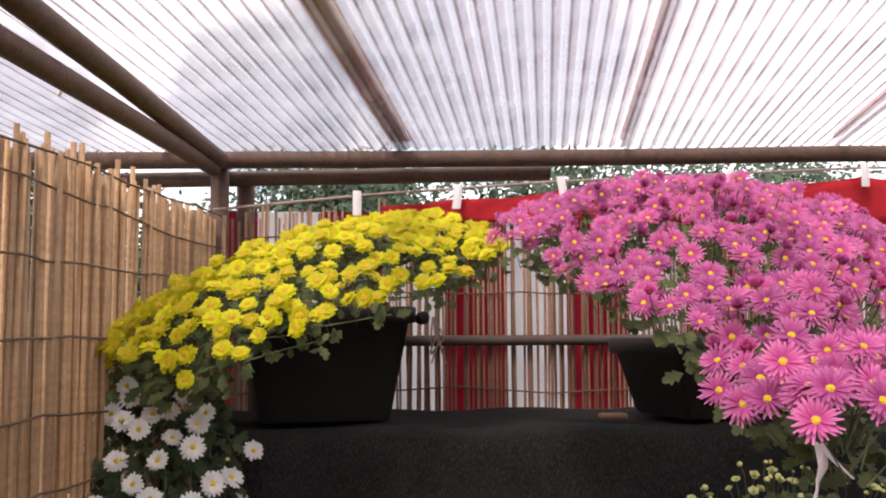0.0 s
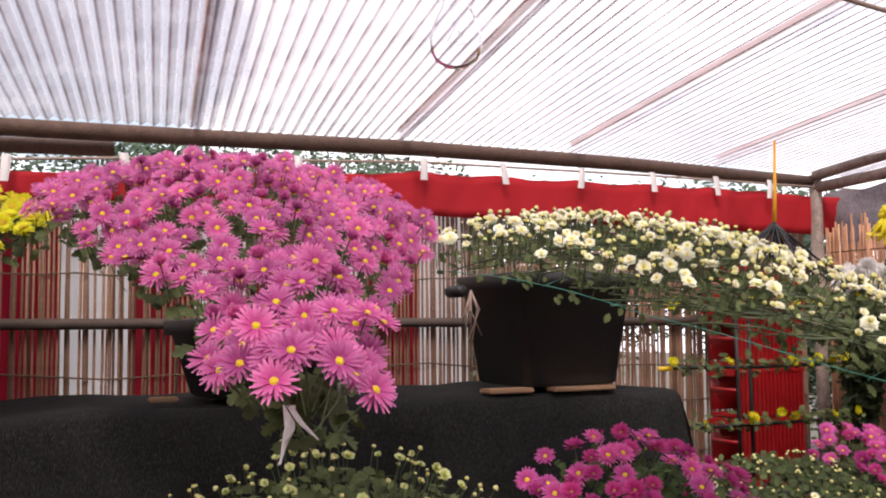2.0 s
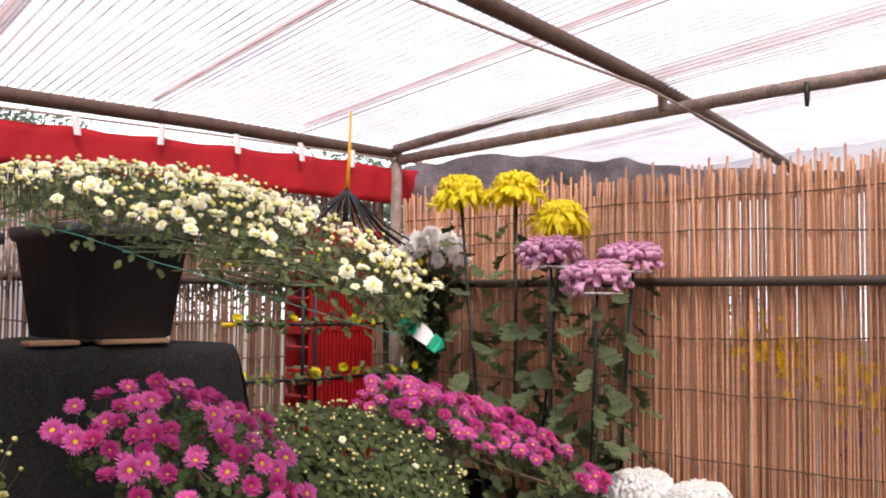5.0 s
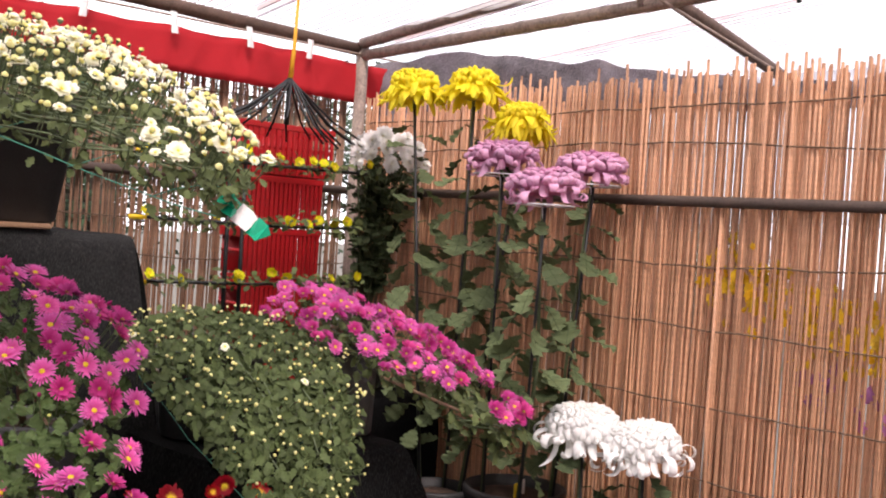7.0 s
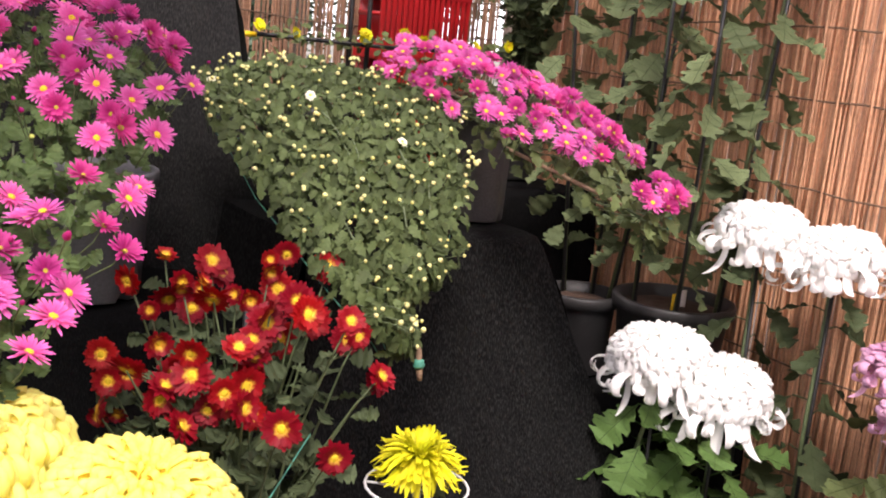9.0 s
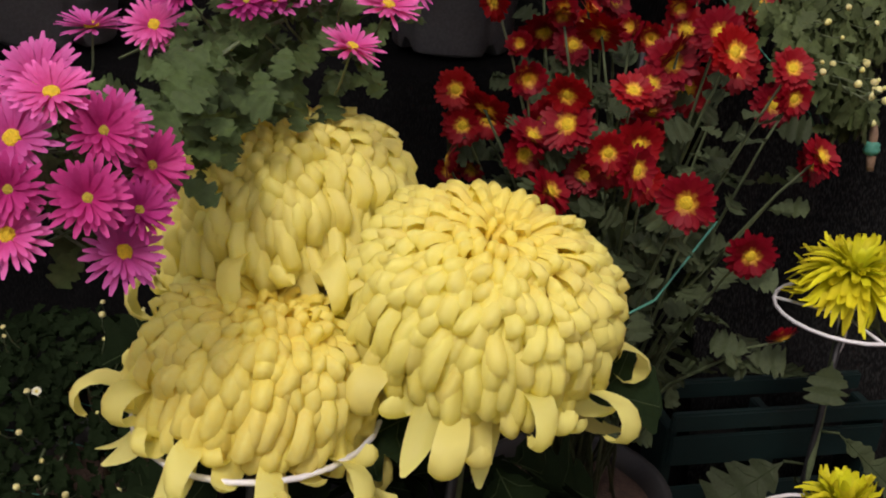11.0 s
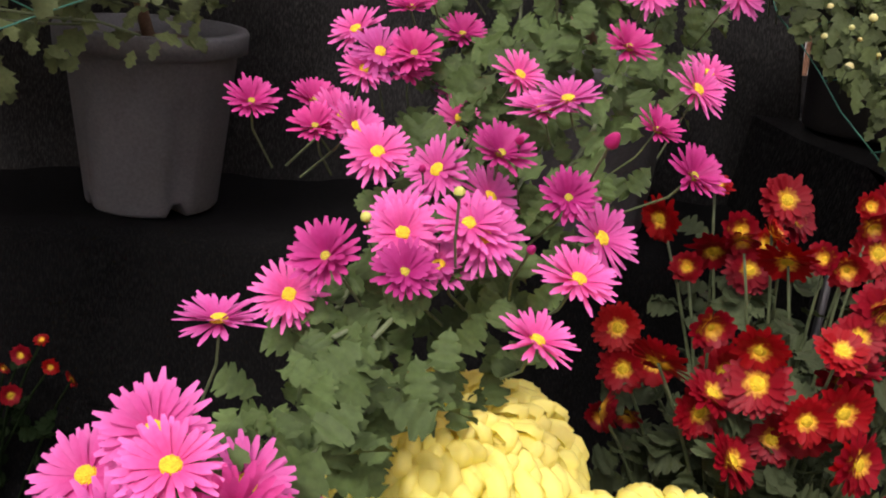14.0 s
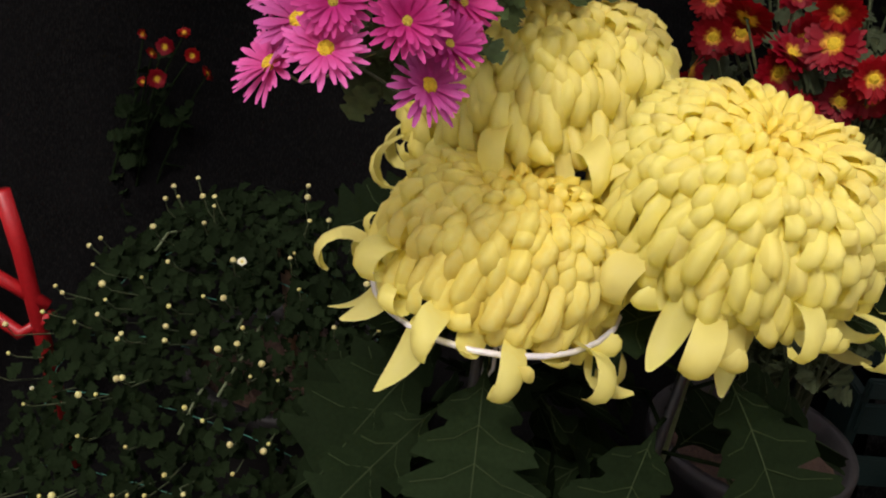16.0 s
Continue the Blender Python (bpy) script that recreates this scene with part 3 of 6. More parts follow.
def daisy_mesh(name, petal_mat, disc_mat, radius, count, rows, width, lift, disc, seed, fine=False, closed=0.0):
    """A single flower facing +z: rows of strap petals round a domed disc."""
    rnd = random.Random(seed)
    verts, faces, idx = [], [], []
    seg = 4 if fine else 3
    for row in range(rows):
        n = count - row * 2
        for k in range(n):
            a = 2 * math.pi * (k + 0.5 * row + rnd.uniform(-0.22, 0.22)) / n
            ln = radius * rnd.uniform(0.86, 1.06) * (1 - 0.13 * row)
            w = width * rnd.uniform(0.85, 1.12)
            tilt = radians(lift + 16 * row + rnd.uniform(-9, 9) + closed * 40)
            droop = rnd.uniform(0.1, 0.5)
            ca, sa = math.cos(a), math.sin(a)
            base = len(verts)
            for i in range(seg + 1):
                s = i / seg
                rr = disc * 0.55 + (ln - disc * 0.55) * s
                z = math.sin(tilt) * rr - droop * 0.16 * ln * s * s + 0.0008 * row
                rr *= math.cos(tilt)
                half = w * (0.45 + 0.75 * s) if s < 0.75 else w * (1.01 if i < seg else 0.42)
                ws = (-1, 0, 1) if fine else (-1, 1)
                for q in ws:
                    dip = -0.22 * w if q == 0 else 0.0
                    verts.append((ca * rr - sa * half * q, sa * rr + ca * half * q, z + dip))
            m = 3 if fine else 2
            for i in range(seg):
                for q in range(m - 1):
                    b = base + i * m + q
                    faces.append((b, b + m, b + m + 1, b + 1))
                    idx.append(0)
    base = len(verts)
    ring = 10 if fine else 8
    prof = [(1.0, 0.0), (0.86, 0.32), (0.5, 0.52), (0.12, 0.5)]
    for r, h in prof:
        for k in range(ring):
            a = 2 * math.pi * k / ring
            verts.append((disc * r * math.cos(a), disc * r * math.sin(a), disc * h + radius * 0.05))
    for i in range(3):
        for k in range(ring):
            a, b = base + i * ring + k, base + i * ring + (k + 1) % ring
            faces.append((a, b, b + ring, a + ring))
            idx.append(1)
    faces.append(tuple(base + 3 * ring + k for k in range(ring)))
    idx.append(1)
    return mesh_of(name, verts, faces, [petal_mat, disc_mat], idx)


def bud_mesh(name, mat, r, tall=1.0):
    v, f = lathe([(r * 0.35, -r * 0.9), (r * 0.85, -r * 0.45), (r, 0.1 * r), (r * 0.8, r * 0.6 * tall), (r * 0.4, r * 1.0 * tall), (0.0001, r * 1.1 * tall)], (0, 0, 0), 8)
    return mesh_of(name, v, f, [M_STEM, mat], [0 if i < 16 else 1 for i in range(len(f))])


def leaf_outline(n):
    """Half widths along a lobed, toothed leaf."""
    out = [(0.0, 0.0), (0.08, 0.022)]
    for i in range(n):
        x = 0.13 + 0.85 * i / (n - 1)
        env = 0.345 * math.sin(math.pi * min(0.10 + 0.62 * (x - 0.1), 1)) * min(1, (1.0 - x) / 0.20 + 0.22)
        lobe = 0.54 + 0.46 * abs(math.sin(math.pi * (x * 4.35 - 0.457))) ** 0.8
        tooth = 1 + 0.09 * math.sin(x * 52)
        out.append((x, env * lobe * tooth * min(1, (x - 0.08) / 0.12)))
    return out + [(1.0, 0.0)]


LEAF_OUT = leaf_outline(28)
LEAF_LOW = [(0.0, 0.0), (0.2, 0.14), (0.34, 0.30), (0.44, 0.18), (0.64, 0.33), (0.74, 0.17), (0.9, 0.15), (1.0, 0.0)]


def leaf(origin, along, normal, length, rnd, fine=False):
    """A lobed chrysanthemum leaf, folded on its midrib and bending at the tip."""
    along = along.normalized()
    side = along.cross(normal)
    side = side.normalized() if side.length > 1e-4 else along.orthogonal().normalized()
    normal = side.cross(along)
    out = LEAF_OUT if fine else LEAF_LOW
    bend = rnd.uniform(0.05, 0.5)
    fold = rnd.uniform(0.05, 0.4)
    wide = rnd.uniform(0.85, 1.2)
    verts, faces = [], []
    for s, w in out:
        mid = origin + along * (length * s * (1 - 0.2 * bend * s)) - normal * (bend * length * 0.45 * s * s)
        verts.append(mid)
        ripple = 0.04 * length * math.sin(s * 19 + origin.x * 50)
        for q in (-1, 1):
            verts.append(mid + side * (q * w * length * wide) + along * (0.42 * length * max(w - 0.1, 0) * (1 - s * 0.5)) + normal * (w * length * fold + ripple * (w > 0.1)))
    for i in range(len(out) - 1):
        a = 3 * i
        faces.append((a, a + 3, a + 4, a + 1))
        faces.append((a, a + 2, a + 5, a + 3))
    return verts, faces


class Spread:
    """The surface of a trained plant: a spine from its pot to its tip, with a width on either side."""

    def __init__(self, spine, widths, droop=0.25, lean=0.0):
        self.p = [Vector(q) for q in spine]
        self.w, self.droop, self.lean = widths, droop, lean

    def spine(self, s):
        n = len(self.p) - 1
        i = min(int(s * n), n - 1)
        u = s * n - i
        p0, p1, p2, p3 = self.p[max(i - 1, 0)], self.p[i], self.p[i + 1], self.p[min(i + 2, n)]
        return 0.5 * ((2 * p1) + (p2 - p0) * u + (2 * p0 - 5 * p1 + 4 * p2 - p3) * u * u + (3 * p1 - p0 - 3 * p2 + p3) * u ** 3)

    def width(self, s):
        x = s * (len(self.w) - 1)
        i = min(int(x), len(self.w) - 2)
        return self.w[i] + (self.w[i + 1] - self.w[i]) * (x - i)

    def at(self, s, u):
        a, b = self.spine(max(s - 0.03, 0)), self.spine(min(s + 0.03, 1))
        t = (b - a).normalized()
        side = t.cross(UP).normalized()
        side = (side + UP * self.lean).normalized()
        nrm = side.cross(t).normalized()
        if nrm.z < 0:
            nrm = -nrm
        w = self.width(s)
        p = self.spine(s) + side * (u * w) - nrm * (self.droop * w * u * u) - UP * (self.droop * 0.3 * w * u * u)
        n = (nrm + side * (u * self.droop * 1.6)).normalized()
        return p, n, t

    def scatter(self, rnd, count, gap, s0=0.0, s1=1.0, bulge=0.0, tries=40):
        got = []
        top = max(self.w)
        for _ in range(count * tries):
            if len(got) >= count:
                break
            s = rnd.uniform(s0, s1)
            if rnd.random() > self.width(s) / top:
                continue
            p, n, t = self.at(s, rnd.uniform(-1, 1))
            p = p + n * (bulge * rnd.random())
            if all((p - q[0]).length > gap for q in got):
                got.append((p, n, t))
        return got


def foliage(spread, rnd, count, size, depth, mat, parent, face, fine=False, s0=0.0, s1=1.0, name="foliage"):
    geos = []
    top = max(spread.w)
    while len(geos) < count:
        s = rnd.uniform(s0, s1)
        if rnd.random() > 0.15 + spread.width(s) / top:
            continue
        p, n, t = spread.at(s, rnd.uniform(-0.93, 0.93))
        p = p - n * (depth * rnd.random() ** 1.3)
        v = Vector((rnd.gauss(0, 1), rnd.gauss(0, 1), rnd.gauss(0, 0.6)))
        nn = (n * 0.9 + face * 0.8 + v * 0.55).normalized()
        along = (t * 0.5 + v.cross(nn) * 0.9 - UP * 0.25).normalized()
        geos.append(leaf(p, along, nn, size * rnd.uniform(0.6, 1.15), rnd, fine))
    ob = part(name, join(*geos), mat, parent, "small lobed green leaves")
    ob["kind"] = "stuff"
    return ob


def stems(spread, rnd, count, depth, mat, parent, r=0.0016):
    geos = []
    for _ in range(count):
        s = rnd.uniform(0.0, 0.75)
        u = rnd.uniform(-0.9, 0.9)
        pts = []
        for i in range(5):
            p, n, t = spread.at(min(s + 0.07 * i, 1), u * (1 - 0.03 * i))
            pts.append(p - n * (depth * (1 - i / 5) + 0.006 * math.sin(i * 2 + u * 9)))
        geos.append(tube(pts, r, 5))
    part("stem_tangle", join(*geos), mat, parent, "thin tangled woody stems")["kind"] = "stuff"


def heads(spots, meshes, name, parent, face, rnd, blend=0.9, jitter=0.35, size=(0.85, 1.1), off=0.012):
    """Sets one flower head on every spot, each an object of its own, on a short stalk."""
    stalks = []
    for p, n, t in spots:
        d = (n + face * blend + Vector((rnd.gauss(0, jitter), rnd.gauss(0, jitter), rnd.gauss(0, jitter)))).normalized()
        ob = part(name, rnd.choice(meshes), None, parent)
        k = rnd.uniform(*size)
        ob.matrix_basis = Matrix.Translation(p + n * off) @ basis(d, rnd.uniform(0, 6.28)) @ Matrix.Scale(k, 4)
        q = p - n * 0.05 - t * 0.02
        stalks.append(tube([q, p + n * off * 0.3 - d * 0.012, p + n * off - d * 0.001], 0.0009, 4, False))
    if stalks:
        part("stalk_tangle", join(*stalks), M_STEM, parent, "short thin flower stalks")["kind"] = "stuff"


def round_pot(parent, centre, r_top, r_low, height, mat, name="pot", soil=True, label="", rim=0.012):
    x, y, z = centre
    prof = [(0.001, 0.0), (r_low - 0.004, 0.0), (r_low, 0.005), (r_top - 0.008, height - 0.03), (r_top - 0.006, height - 0.028), (r_top + rim * 0.4, height - 0.026), (r_top + rim * 0.5, height - 0.004), (r_top + rim * 0.3, height), (r_top - 0.008, height), (r_top - 0.014, height - 0.03)]
    pv, pf = lathe(prof, (x, y, z), 56)
    if mat is M_POT_GREY:
        # drain notches cut into the lower edge
        for i, q in enumerate(pv):
            a = math.atan2(q[1] - y, q[0] - x)
            if q[2] - z < 0.006 and math.hypot(q[0] - x, q[1] - y) > r_low * 0.5 and abs((a + 0.25) % (math.pi / 2) - math.pi / 4) < 0.13:
                pv[i] = Vector((q[0], q[1], q[2] + 0.016))
    pot = part(name, (pv, pf), mat, parent, label)
    if soil:
        v, f = lathe([(r_top - 0.012, height - 0.028), (r_top * 0.6, height - 0.018), (r_top * 0.25, height - 0.014), (0.001, height - 0.012)], (x, y, z), 24)
        part("soil", ([q + Vector((0, 0, 0.006 * noise.noise(q * 60))) for q in v], f), M_SOIL, parent, "crumbly brown potting soil")
    return pot


def square_pot(parent, centre, turn, top, low, height):
    """A square tapered pot with a folded rim and rounded corners."""
    def ring(half, z, rad=0.02):
        out = []
        for cx, cy, a0 in ((1, 1, 0), (-1, 1, 90), (-1, -1, 180), (1, -1, 270)):
            for k in range(4):
                a = radians(a0 + 30 * k)
                out.append(Vector((cx * (half - rad) + rad * math.cos(a), cy * (half - rad) + rad * math.sin(a), z)))
        return out
    m = Matrix.Translation(centre) @ Matrix.Rotation(radians(turn), 4, "Z")
    rings = [ring(low - 0.01, 0.0), ring(low, 0.006), ring(top - 0.008, height - 0.035), ring(top + 0.004, height - 0.033), ring(top + 0.006, height - 0.003), ring(top + 0.002, height), ring(top - 0.012, height), ring(top - 0.016, height - 0.05)]
    verts = [m @ v for r in rings for v in r]
    faces = [tuple(range(16))[::-1]]
    for j in range(len(rings) - 1):
        for k in range(16):
            a, b = j * 16 + k, j * 16 + (k + 1) % 16
            faces.append((a, b, b + 16, a + 16))
    part("pot", (verts, faces), M_POT_BLACK, parent, "square tapered black plastic pot")
    part("soil", ([m @ v for v in ring(top - 0.014, height - 0.045)], [tuple(range(16))]), M_SOIL, parent)


FACE = Vector((-0.15, -0.95, 0.25))

YELLOW = [daisy_mesh("yellow_daisy", P_YELLOW, M_DISC_O, 0.0205, 18, 2, 0.0036, 4, 0.0082, 10 + i) for i in range(4)]
PINK = [daisy_mesh("pink_daisy", P_PINK, M_DISC, 0.0225, 22, 2, 0.0017, 8, 0.0046, 20 + i) for i in range(4)] + [daisy_mesh("pink_half_open", P_PINK, M_DISC, 0.018, 16, 2, 0.0032, 38, 0.004, 26, closed=0.3)]
MAGENTA = [daisy_mesh("magenta_daisy", P_MAGENTA, M_DISC, 0.0255, 25, 2, 0.0019, 10, 0.0056, 30 + i, True) for i in range(4)] + [daisy_mesh("deep_magenta_daisy", P_MAGENTA_D, M_DISC_G, 0.0235, 24, 2, 0.0020, 24, 0.0046, 36 + i, True) for i in range(3)]
CREAM = [daisy_mesh("cream_daisy", P_CREAM, M_DISC, 0.0165, 16, 2, 0.0040, 4 + 12 * (i % 2), 0.0045, 40 + i) for i in range(4)] + [daisy_mesh("cream_daisy", P_CREAM, M_DISC, 0.021, 20, 3, 0.0040, 4, 0.005, 44)] + [daisy_mesh("cream_half_open", P_CREAM, M_DISC, 0.012, 12, 3, 0.0042, 55, 0.003, 46 + i) for i in range(2)]
LIME = [daisy_mesh("lime_half_open", P_LIME, M_DISC_G, 0.016, 14, 3, 0.0044, 30 + 14 * i, 0.004, 48 + i) for i in range(2)]
WHITE = [daisy_mesh("white_daisy", P_WHITE, M_DISC, 0.022, 17, 2, 0.0036, 8, 0.0058, 50 + i) for i in range(3)]
WHITE_FULL = [daisy_mesh("white_full", P_WHITE, M_DISC, 0.03, 18, 4, 0.0055, 8, 0.005, 55 + i) for i in range(2)]
RED = [daisy_mesh("red_daisy", P_RED, M_DISC, 0.0228, 26, 2, 0.0030, 8, 0.0056, 60 + i, True) for i in range(4)] + [daisy_mesh("red_half_open", P_RED, M_DISC, 0.017, 20, 2, 0.003, 26, 0.0042, 66, True)]
MINI = [daisy_mesh("small_yellow_daisy", P_YELLOW, M_DISC, 0.016, 13, 2, 0.004, 14, 0.006, 70 + i) for i in range(2)]
BUD_CREAM = [bud_mesh("cream_bud", P_CREAM, 0.0052), bud_mesh("cream_bud_small", P_CREAM, 0.0038)]
BUD_MAG = [bud_mesh("magenta_bud", P_MAGENTA_D, 0.0038, 2.0), bud_mesh("deep_bud", P_MAGENTA_D, 0.003, 1.6), bud_mesh("pale_bud", P_LIME, 0.0028)]


def frame_wire(spread, parent, mat=M_TWINE_G):
    """The wire net that carries a cascade, along its two edges and across."""
    geos = []
    for u in (-0.92, 0.92):
        geos.append(tube([spread.at(i / 12, u)[0] - spread.at(i / 12, u)[1] * 0.05 for i in range(13)], 0.0009, 5))
    for i in range(1, 7):
        geos.append(tube([spread.at(i / 7, u)[0] - spread.at(i / 7, u)[1] * 0.055 for u in (-0.92, -0.4, 0.0, 0.4, 0.92)], 0.0008, 5))
    part("support_net", join(*geos), mat, parent, "green-coated wire net tied under the stems")["kind"] = "stuff"


def tie(parent, p, direction, name="tie", mat=M_TAPE_G, ln=0.03, r=0.012, label="green and white tape round the tip"):
    p, d = Vector(p), Vector(direction).normalized()
    pts = [p + d * (ln * i / 5) for i in range(6)]
    part(name, tube(pts, [r * k for k in (0.6, 1.0, 0.85, 1.05, 0.9, 0.7)], 9), mat, parent, label)


def ribbon(name, parent, pts, width, mat, label, turn=0.0):
    """A thin folded strip along pts."""
    verts, faces = [], []
    pts = [Vector(p) for p in pts]
    for i, p in enumerate(pts):
        d = (pts[min(i + 1, len(pts) - 1)] - pts[max(i - 1, 0)]).normalized()
        s = d.cross(Vector((math.sin(turn + 0.5 * i), -math.cos(turn + 0.5 * i), 0.3))).normalized()
        n = d.cross(s).normalized() * 0.0006
        for q in (-1, 1):
            for m in (-1, 1):
                verts.append(p + s * (q * width / 2) + n * m)
    for i in range(len(pts) - 1):
        a = 4 * i
        faces += [(a, a + 4, a + 6, a + 2), (a + 1, a + 3, a + 7, a + 5), (a, a + 1, a + 5, a + 4), (a + 2, a + 6, a + 7, a + 3)]
    part(name, (verts, faces), mat, parent, label, smooth=False)


def cascade(label, spread, rnd_seed, pot, flowers, count, gap, leaves, leaf_size, leaf_mat, face=FACE, bulge=0.03, buds=(), bud_count=0, s_flower=(0.0, 1.0), depth=0.07, size=(0.85, 1.1), blend=0.9, fine=False, stem_count=40, off=0.012, category="potted chrysanthemum", leaf_end=1.0, net=True, bud_size=(0.8, 1.2), bud_off=0.008, s_bud=1.0):
    rnd = random.Random(rnd_seed)
    ob = thing("potted_chrysanthemum", pot[0], label, category, "trained chrysanthemum cascades")
    if pot[1] == "square":
        square_pot(ob, pot[0], pot[2], pot[3], pot[4], pot[5])
    else:
        round_pot(ob, pot[0], pot[2], pot[3], pot[4], pot[5], label=pot[6])
    # trunk from the soil to the start of the spread
    base = Vector(pot[0]) + UP * (pot[5] - 0.05 if pot[1] == "square" else pot[4] - 0.03)
    start = spread.at(0.12, 0)[0] - spread.at(0.12, 0)[1] * 0.05
    part("trunk", tube([base, base.lerp(start, 0.5) + UP * 0.03, start, spread.at(0.35, 0)[0] - spread.at(0.35, 0)[1] * 0.06], [0.008, 0.007, 0.006, 0.004], 8), M_TWIG, ob)
    foliage(spread, rnd, leaves, leaf_size, depth, leaf_mat, ob, face, fine, 0.0, leaf_end)
    stems(spread, rnd, stem_count, depth * 0.8, M_STEM, ob)
    if net:
        frame_wire(spread, ob)
    heads(spread.scatter(rnd, count, gap, *s_flower, bulge=bulge), flowers, "flower_head", ob, face, rnd, blend, size=size, off=off)
    if bud_count:
        heads(spread.scatter(rnd, bud_count, 0.008, 0.0, s_bud, bulge=bulge + 0.01), buds, "flower_bud", ob, face, rnd, 0.6, 0.4, bud_size, off + bud_off)
    return ob, rnd

# ---------------------------------------------------------------- cascades on the tall tier
S_YELLOW = Spread([(0.11, 2.36, 1.720), (-0.09, 2.17, 1.672), (-0.312, 1.97, 1.562), (-0.462, 1.83, 1.418)], [0.25, 0.33, 0.26, 0.14], 0.25)
cascade("cascade of bright yellow daisy chrysanthemums in a black pot", S_YELLOW, 101, ((-0.128, 2.24, UPPER + 0.006), "square", 8, 0.175, 0.135, 0.235), YELLOW, 340, 0.0275, 1200, 0.034, M_LEAF, blend=0.85, net=False)
S_PINK = Spread([(0.555, 2.00, 1.725), (0.555, 1.72, 1.685), (0.495, 1.40, 1.560), (0.42, 1.08, 1.450), (0.365, 0.87, 1.392)], [0.34, 0.325, 0.20, 0.085, 0.04], 0.22)
pk, rnd_pk = cascade("cascade of lilac-pink daisy chrysanthemums in a black pot", S_PINK, 102, ((0.725, 2.19, UPPER + 0.006), "square", 10, 0.165, 0.125, 0.17), PINK, 400, 0.0228, 1100, 0.030, M_LEAF, blend=1.0, bulge=0.05, size=(0.85, 1.08), leaf_end=0.95, net=False, stem_count=12)
pk_tip = Spread([(0.39, 1.02, 1.440), (0.368, 0.92, 1.408), (0.362, 0.825, 1.398)], [0.07, 0.05, 0.04], 0.5)
heads(pk_tip.scatter(rnd_pk, 22, 0.024, bulge=0.02), PINK, "flower_head", pk, FACE, rnd_pk, 1.9, 0.22, (0.95, 1.12), 0.012)
ribbon("tie", pk, [(0.352, 0.90, 1.372), (0.350, 0.892, 1.352), (0.346, 0.895, 1.338), (0.340, 0.892, 1.320)], 0.012, M_WHITE, "strip of white paper tied at the tip")
ribbon("tie", pk, [(0.353, 0.898, 1.368), (0.362, 0.892, 1.355), (0.376, 0.890, 1.341)], 0.008, M_WHITE, "loose end of the paper strip", 0.4)
S_CREAM = Spread([(1.13, 1.86, 1.655), (1.17, 1.55, 1.625), (1.22, 1.28, 1.555), (1.275, 1.06, 1.470), (1.298, 0.91, 1.400)], [0.18, 0.21, 0.20, 0.13, 0.035], 0.12, -0.14)
cr, rnd_cr = cascade("cascade of cream chrysanthemums and buds in a square black pot", S_CREAM, 103, ((1.437, 2.16, UPPER + 0.014), "square", -1, 0.163, 0.128, 0.268), CREAM, 270, 0.019, 1300, 0.022, M_LEAF, buds=BUD_CREAM, bud_count=300, blend=0.6, stem_count=80, size=(0.42, 0.88), bulge=0.014, bud_off=0.002)
tie(cr, (1.298, 0.935, 1.378), (0.15, -0.20, -0.45), ln=0.02, r=0.006, label="green tape wound round the tip")
for mat, lab, pts in ((M_TAPE_G, "twist of green tape", [(1.292, 0.945, 1.374), (1.300, 0.935, 1.363), (1.307, 0.928, 1.355)]), (M_WHITE, "white band of the tape", [(1.306, 0.928, 1.357), (1.316, 0.920, 1.347), (1.322, 0.915, 1.339)]), (M_TAPE_G, "loose green end of the tape", [(1.322, 0.915, 1.341), (1.329, 0.908, 1.333), (1.332, 0.905, 1.325)])):
    ribbon("tie", cr, pts, 0.026, mat, lab, -1.0)

# low plants whose tops show before the tall tier
S_WHITE = Spread([(-0.405, 1.96, 1.43), (-0.40, 1.88, 1.33), (-0.385, 1.82, 1.22), (-0.36, 1.78, 1.05)], [0.11, 0.155, 0.165, 0.14], 0.25)
cascade("white daisy chrysanthemums spilling from a grey pot below the yellow cascade", S_WHITE, 104, ((-0.29, 1.90, MID + 0.004), "round", 0.11, 0.086, 0.225, M_POT_GREY, "dusty dark grey plastic pot"), WHITE, 42, 0.034, 520, 0.036, M_LEAF_R, buds=BUD_CREAM, bud_count=18)
S_BUDS = Spread([(0.79, 1.92, 1.160), (0.735, 1.77, 1.190), (0.66, 1.60, 1.125), (0.62, 1.46, 1.010)], [0.26, 0.31, 0.28, 0.12], 0.3)
cascade("green cascade with pale yellow half-open flowers in a grey pot", S_BUDS, 105, ((0.856, 1.815, MID + 0.004), "round", 0.112, 0.083, 0.225, M_POT_GREY, "dusty dark grey plastic pot"), LIME, 50, 0.036, 1500, 0.031, M_LEAF, buds=BUD_CREAM, bud_count=90, size=(0.55, 0.95), depth=0.17, stem_count=70)

# ---------------------------------------------------------------- cascades on the lower tiers
S_MAG = Spread([(1.325, 1.75, 1.190), (1.30, 1.50, 1.140), (1.235, 1.27, 1.040), (1.135, 1.09, 0.930), (1.055, 0.96, 0.885), (1.00, 0.85, 0.872)], [0.19, 0.185, 0.115, 0.09, 0.05, 0.03], 0.30)
mg, rnd_mg = cascade("long cascade of magenta daisy chrysanthemums reaching down from a grey pot", S_MAG, 106, ((1.425, 1.82, MID + 0.004), "round", 0.112, 0.09, 0.225, M_POT_GREY, "dusty dark grey plastic pot"), MAGENTA, 72, 0.030, 1050, 0.031, M_LEAF_P, buds=BUD_MAG, bud_count=26, s_bud=0.8, s_flower=(0.0, 0.40), fine=True, bulge=0.03, off=0.018, blend=0.8, net=False, stem_count=9)
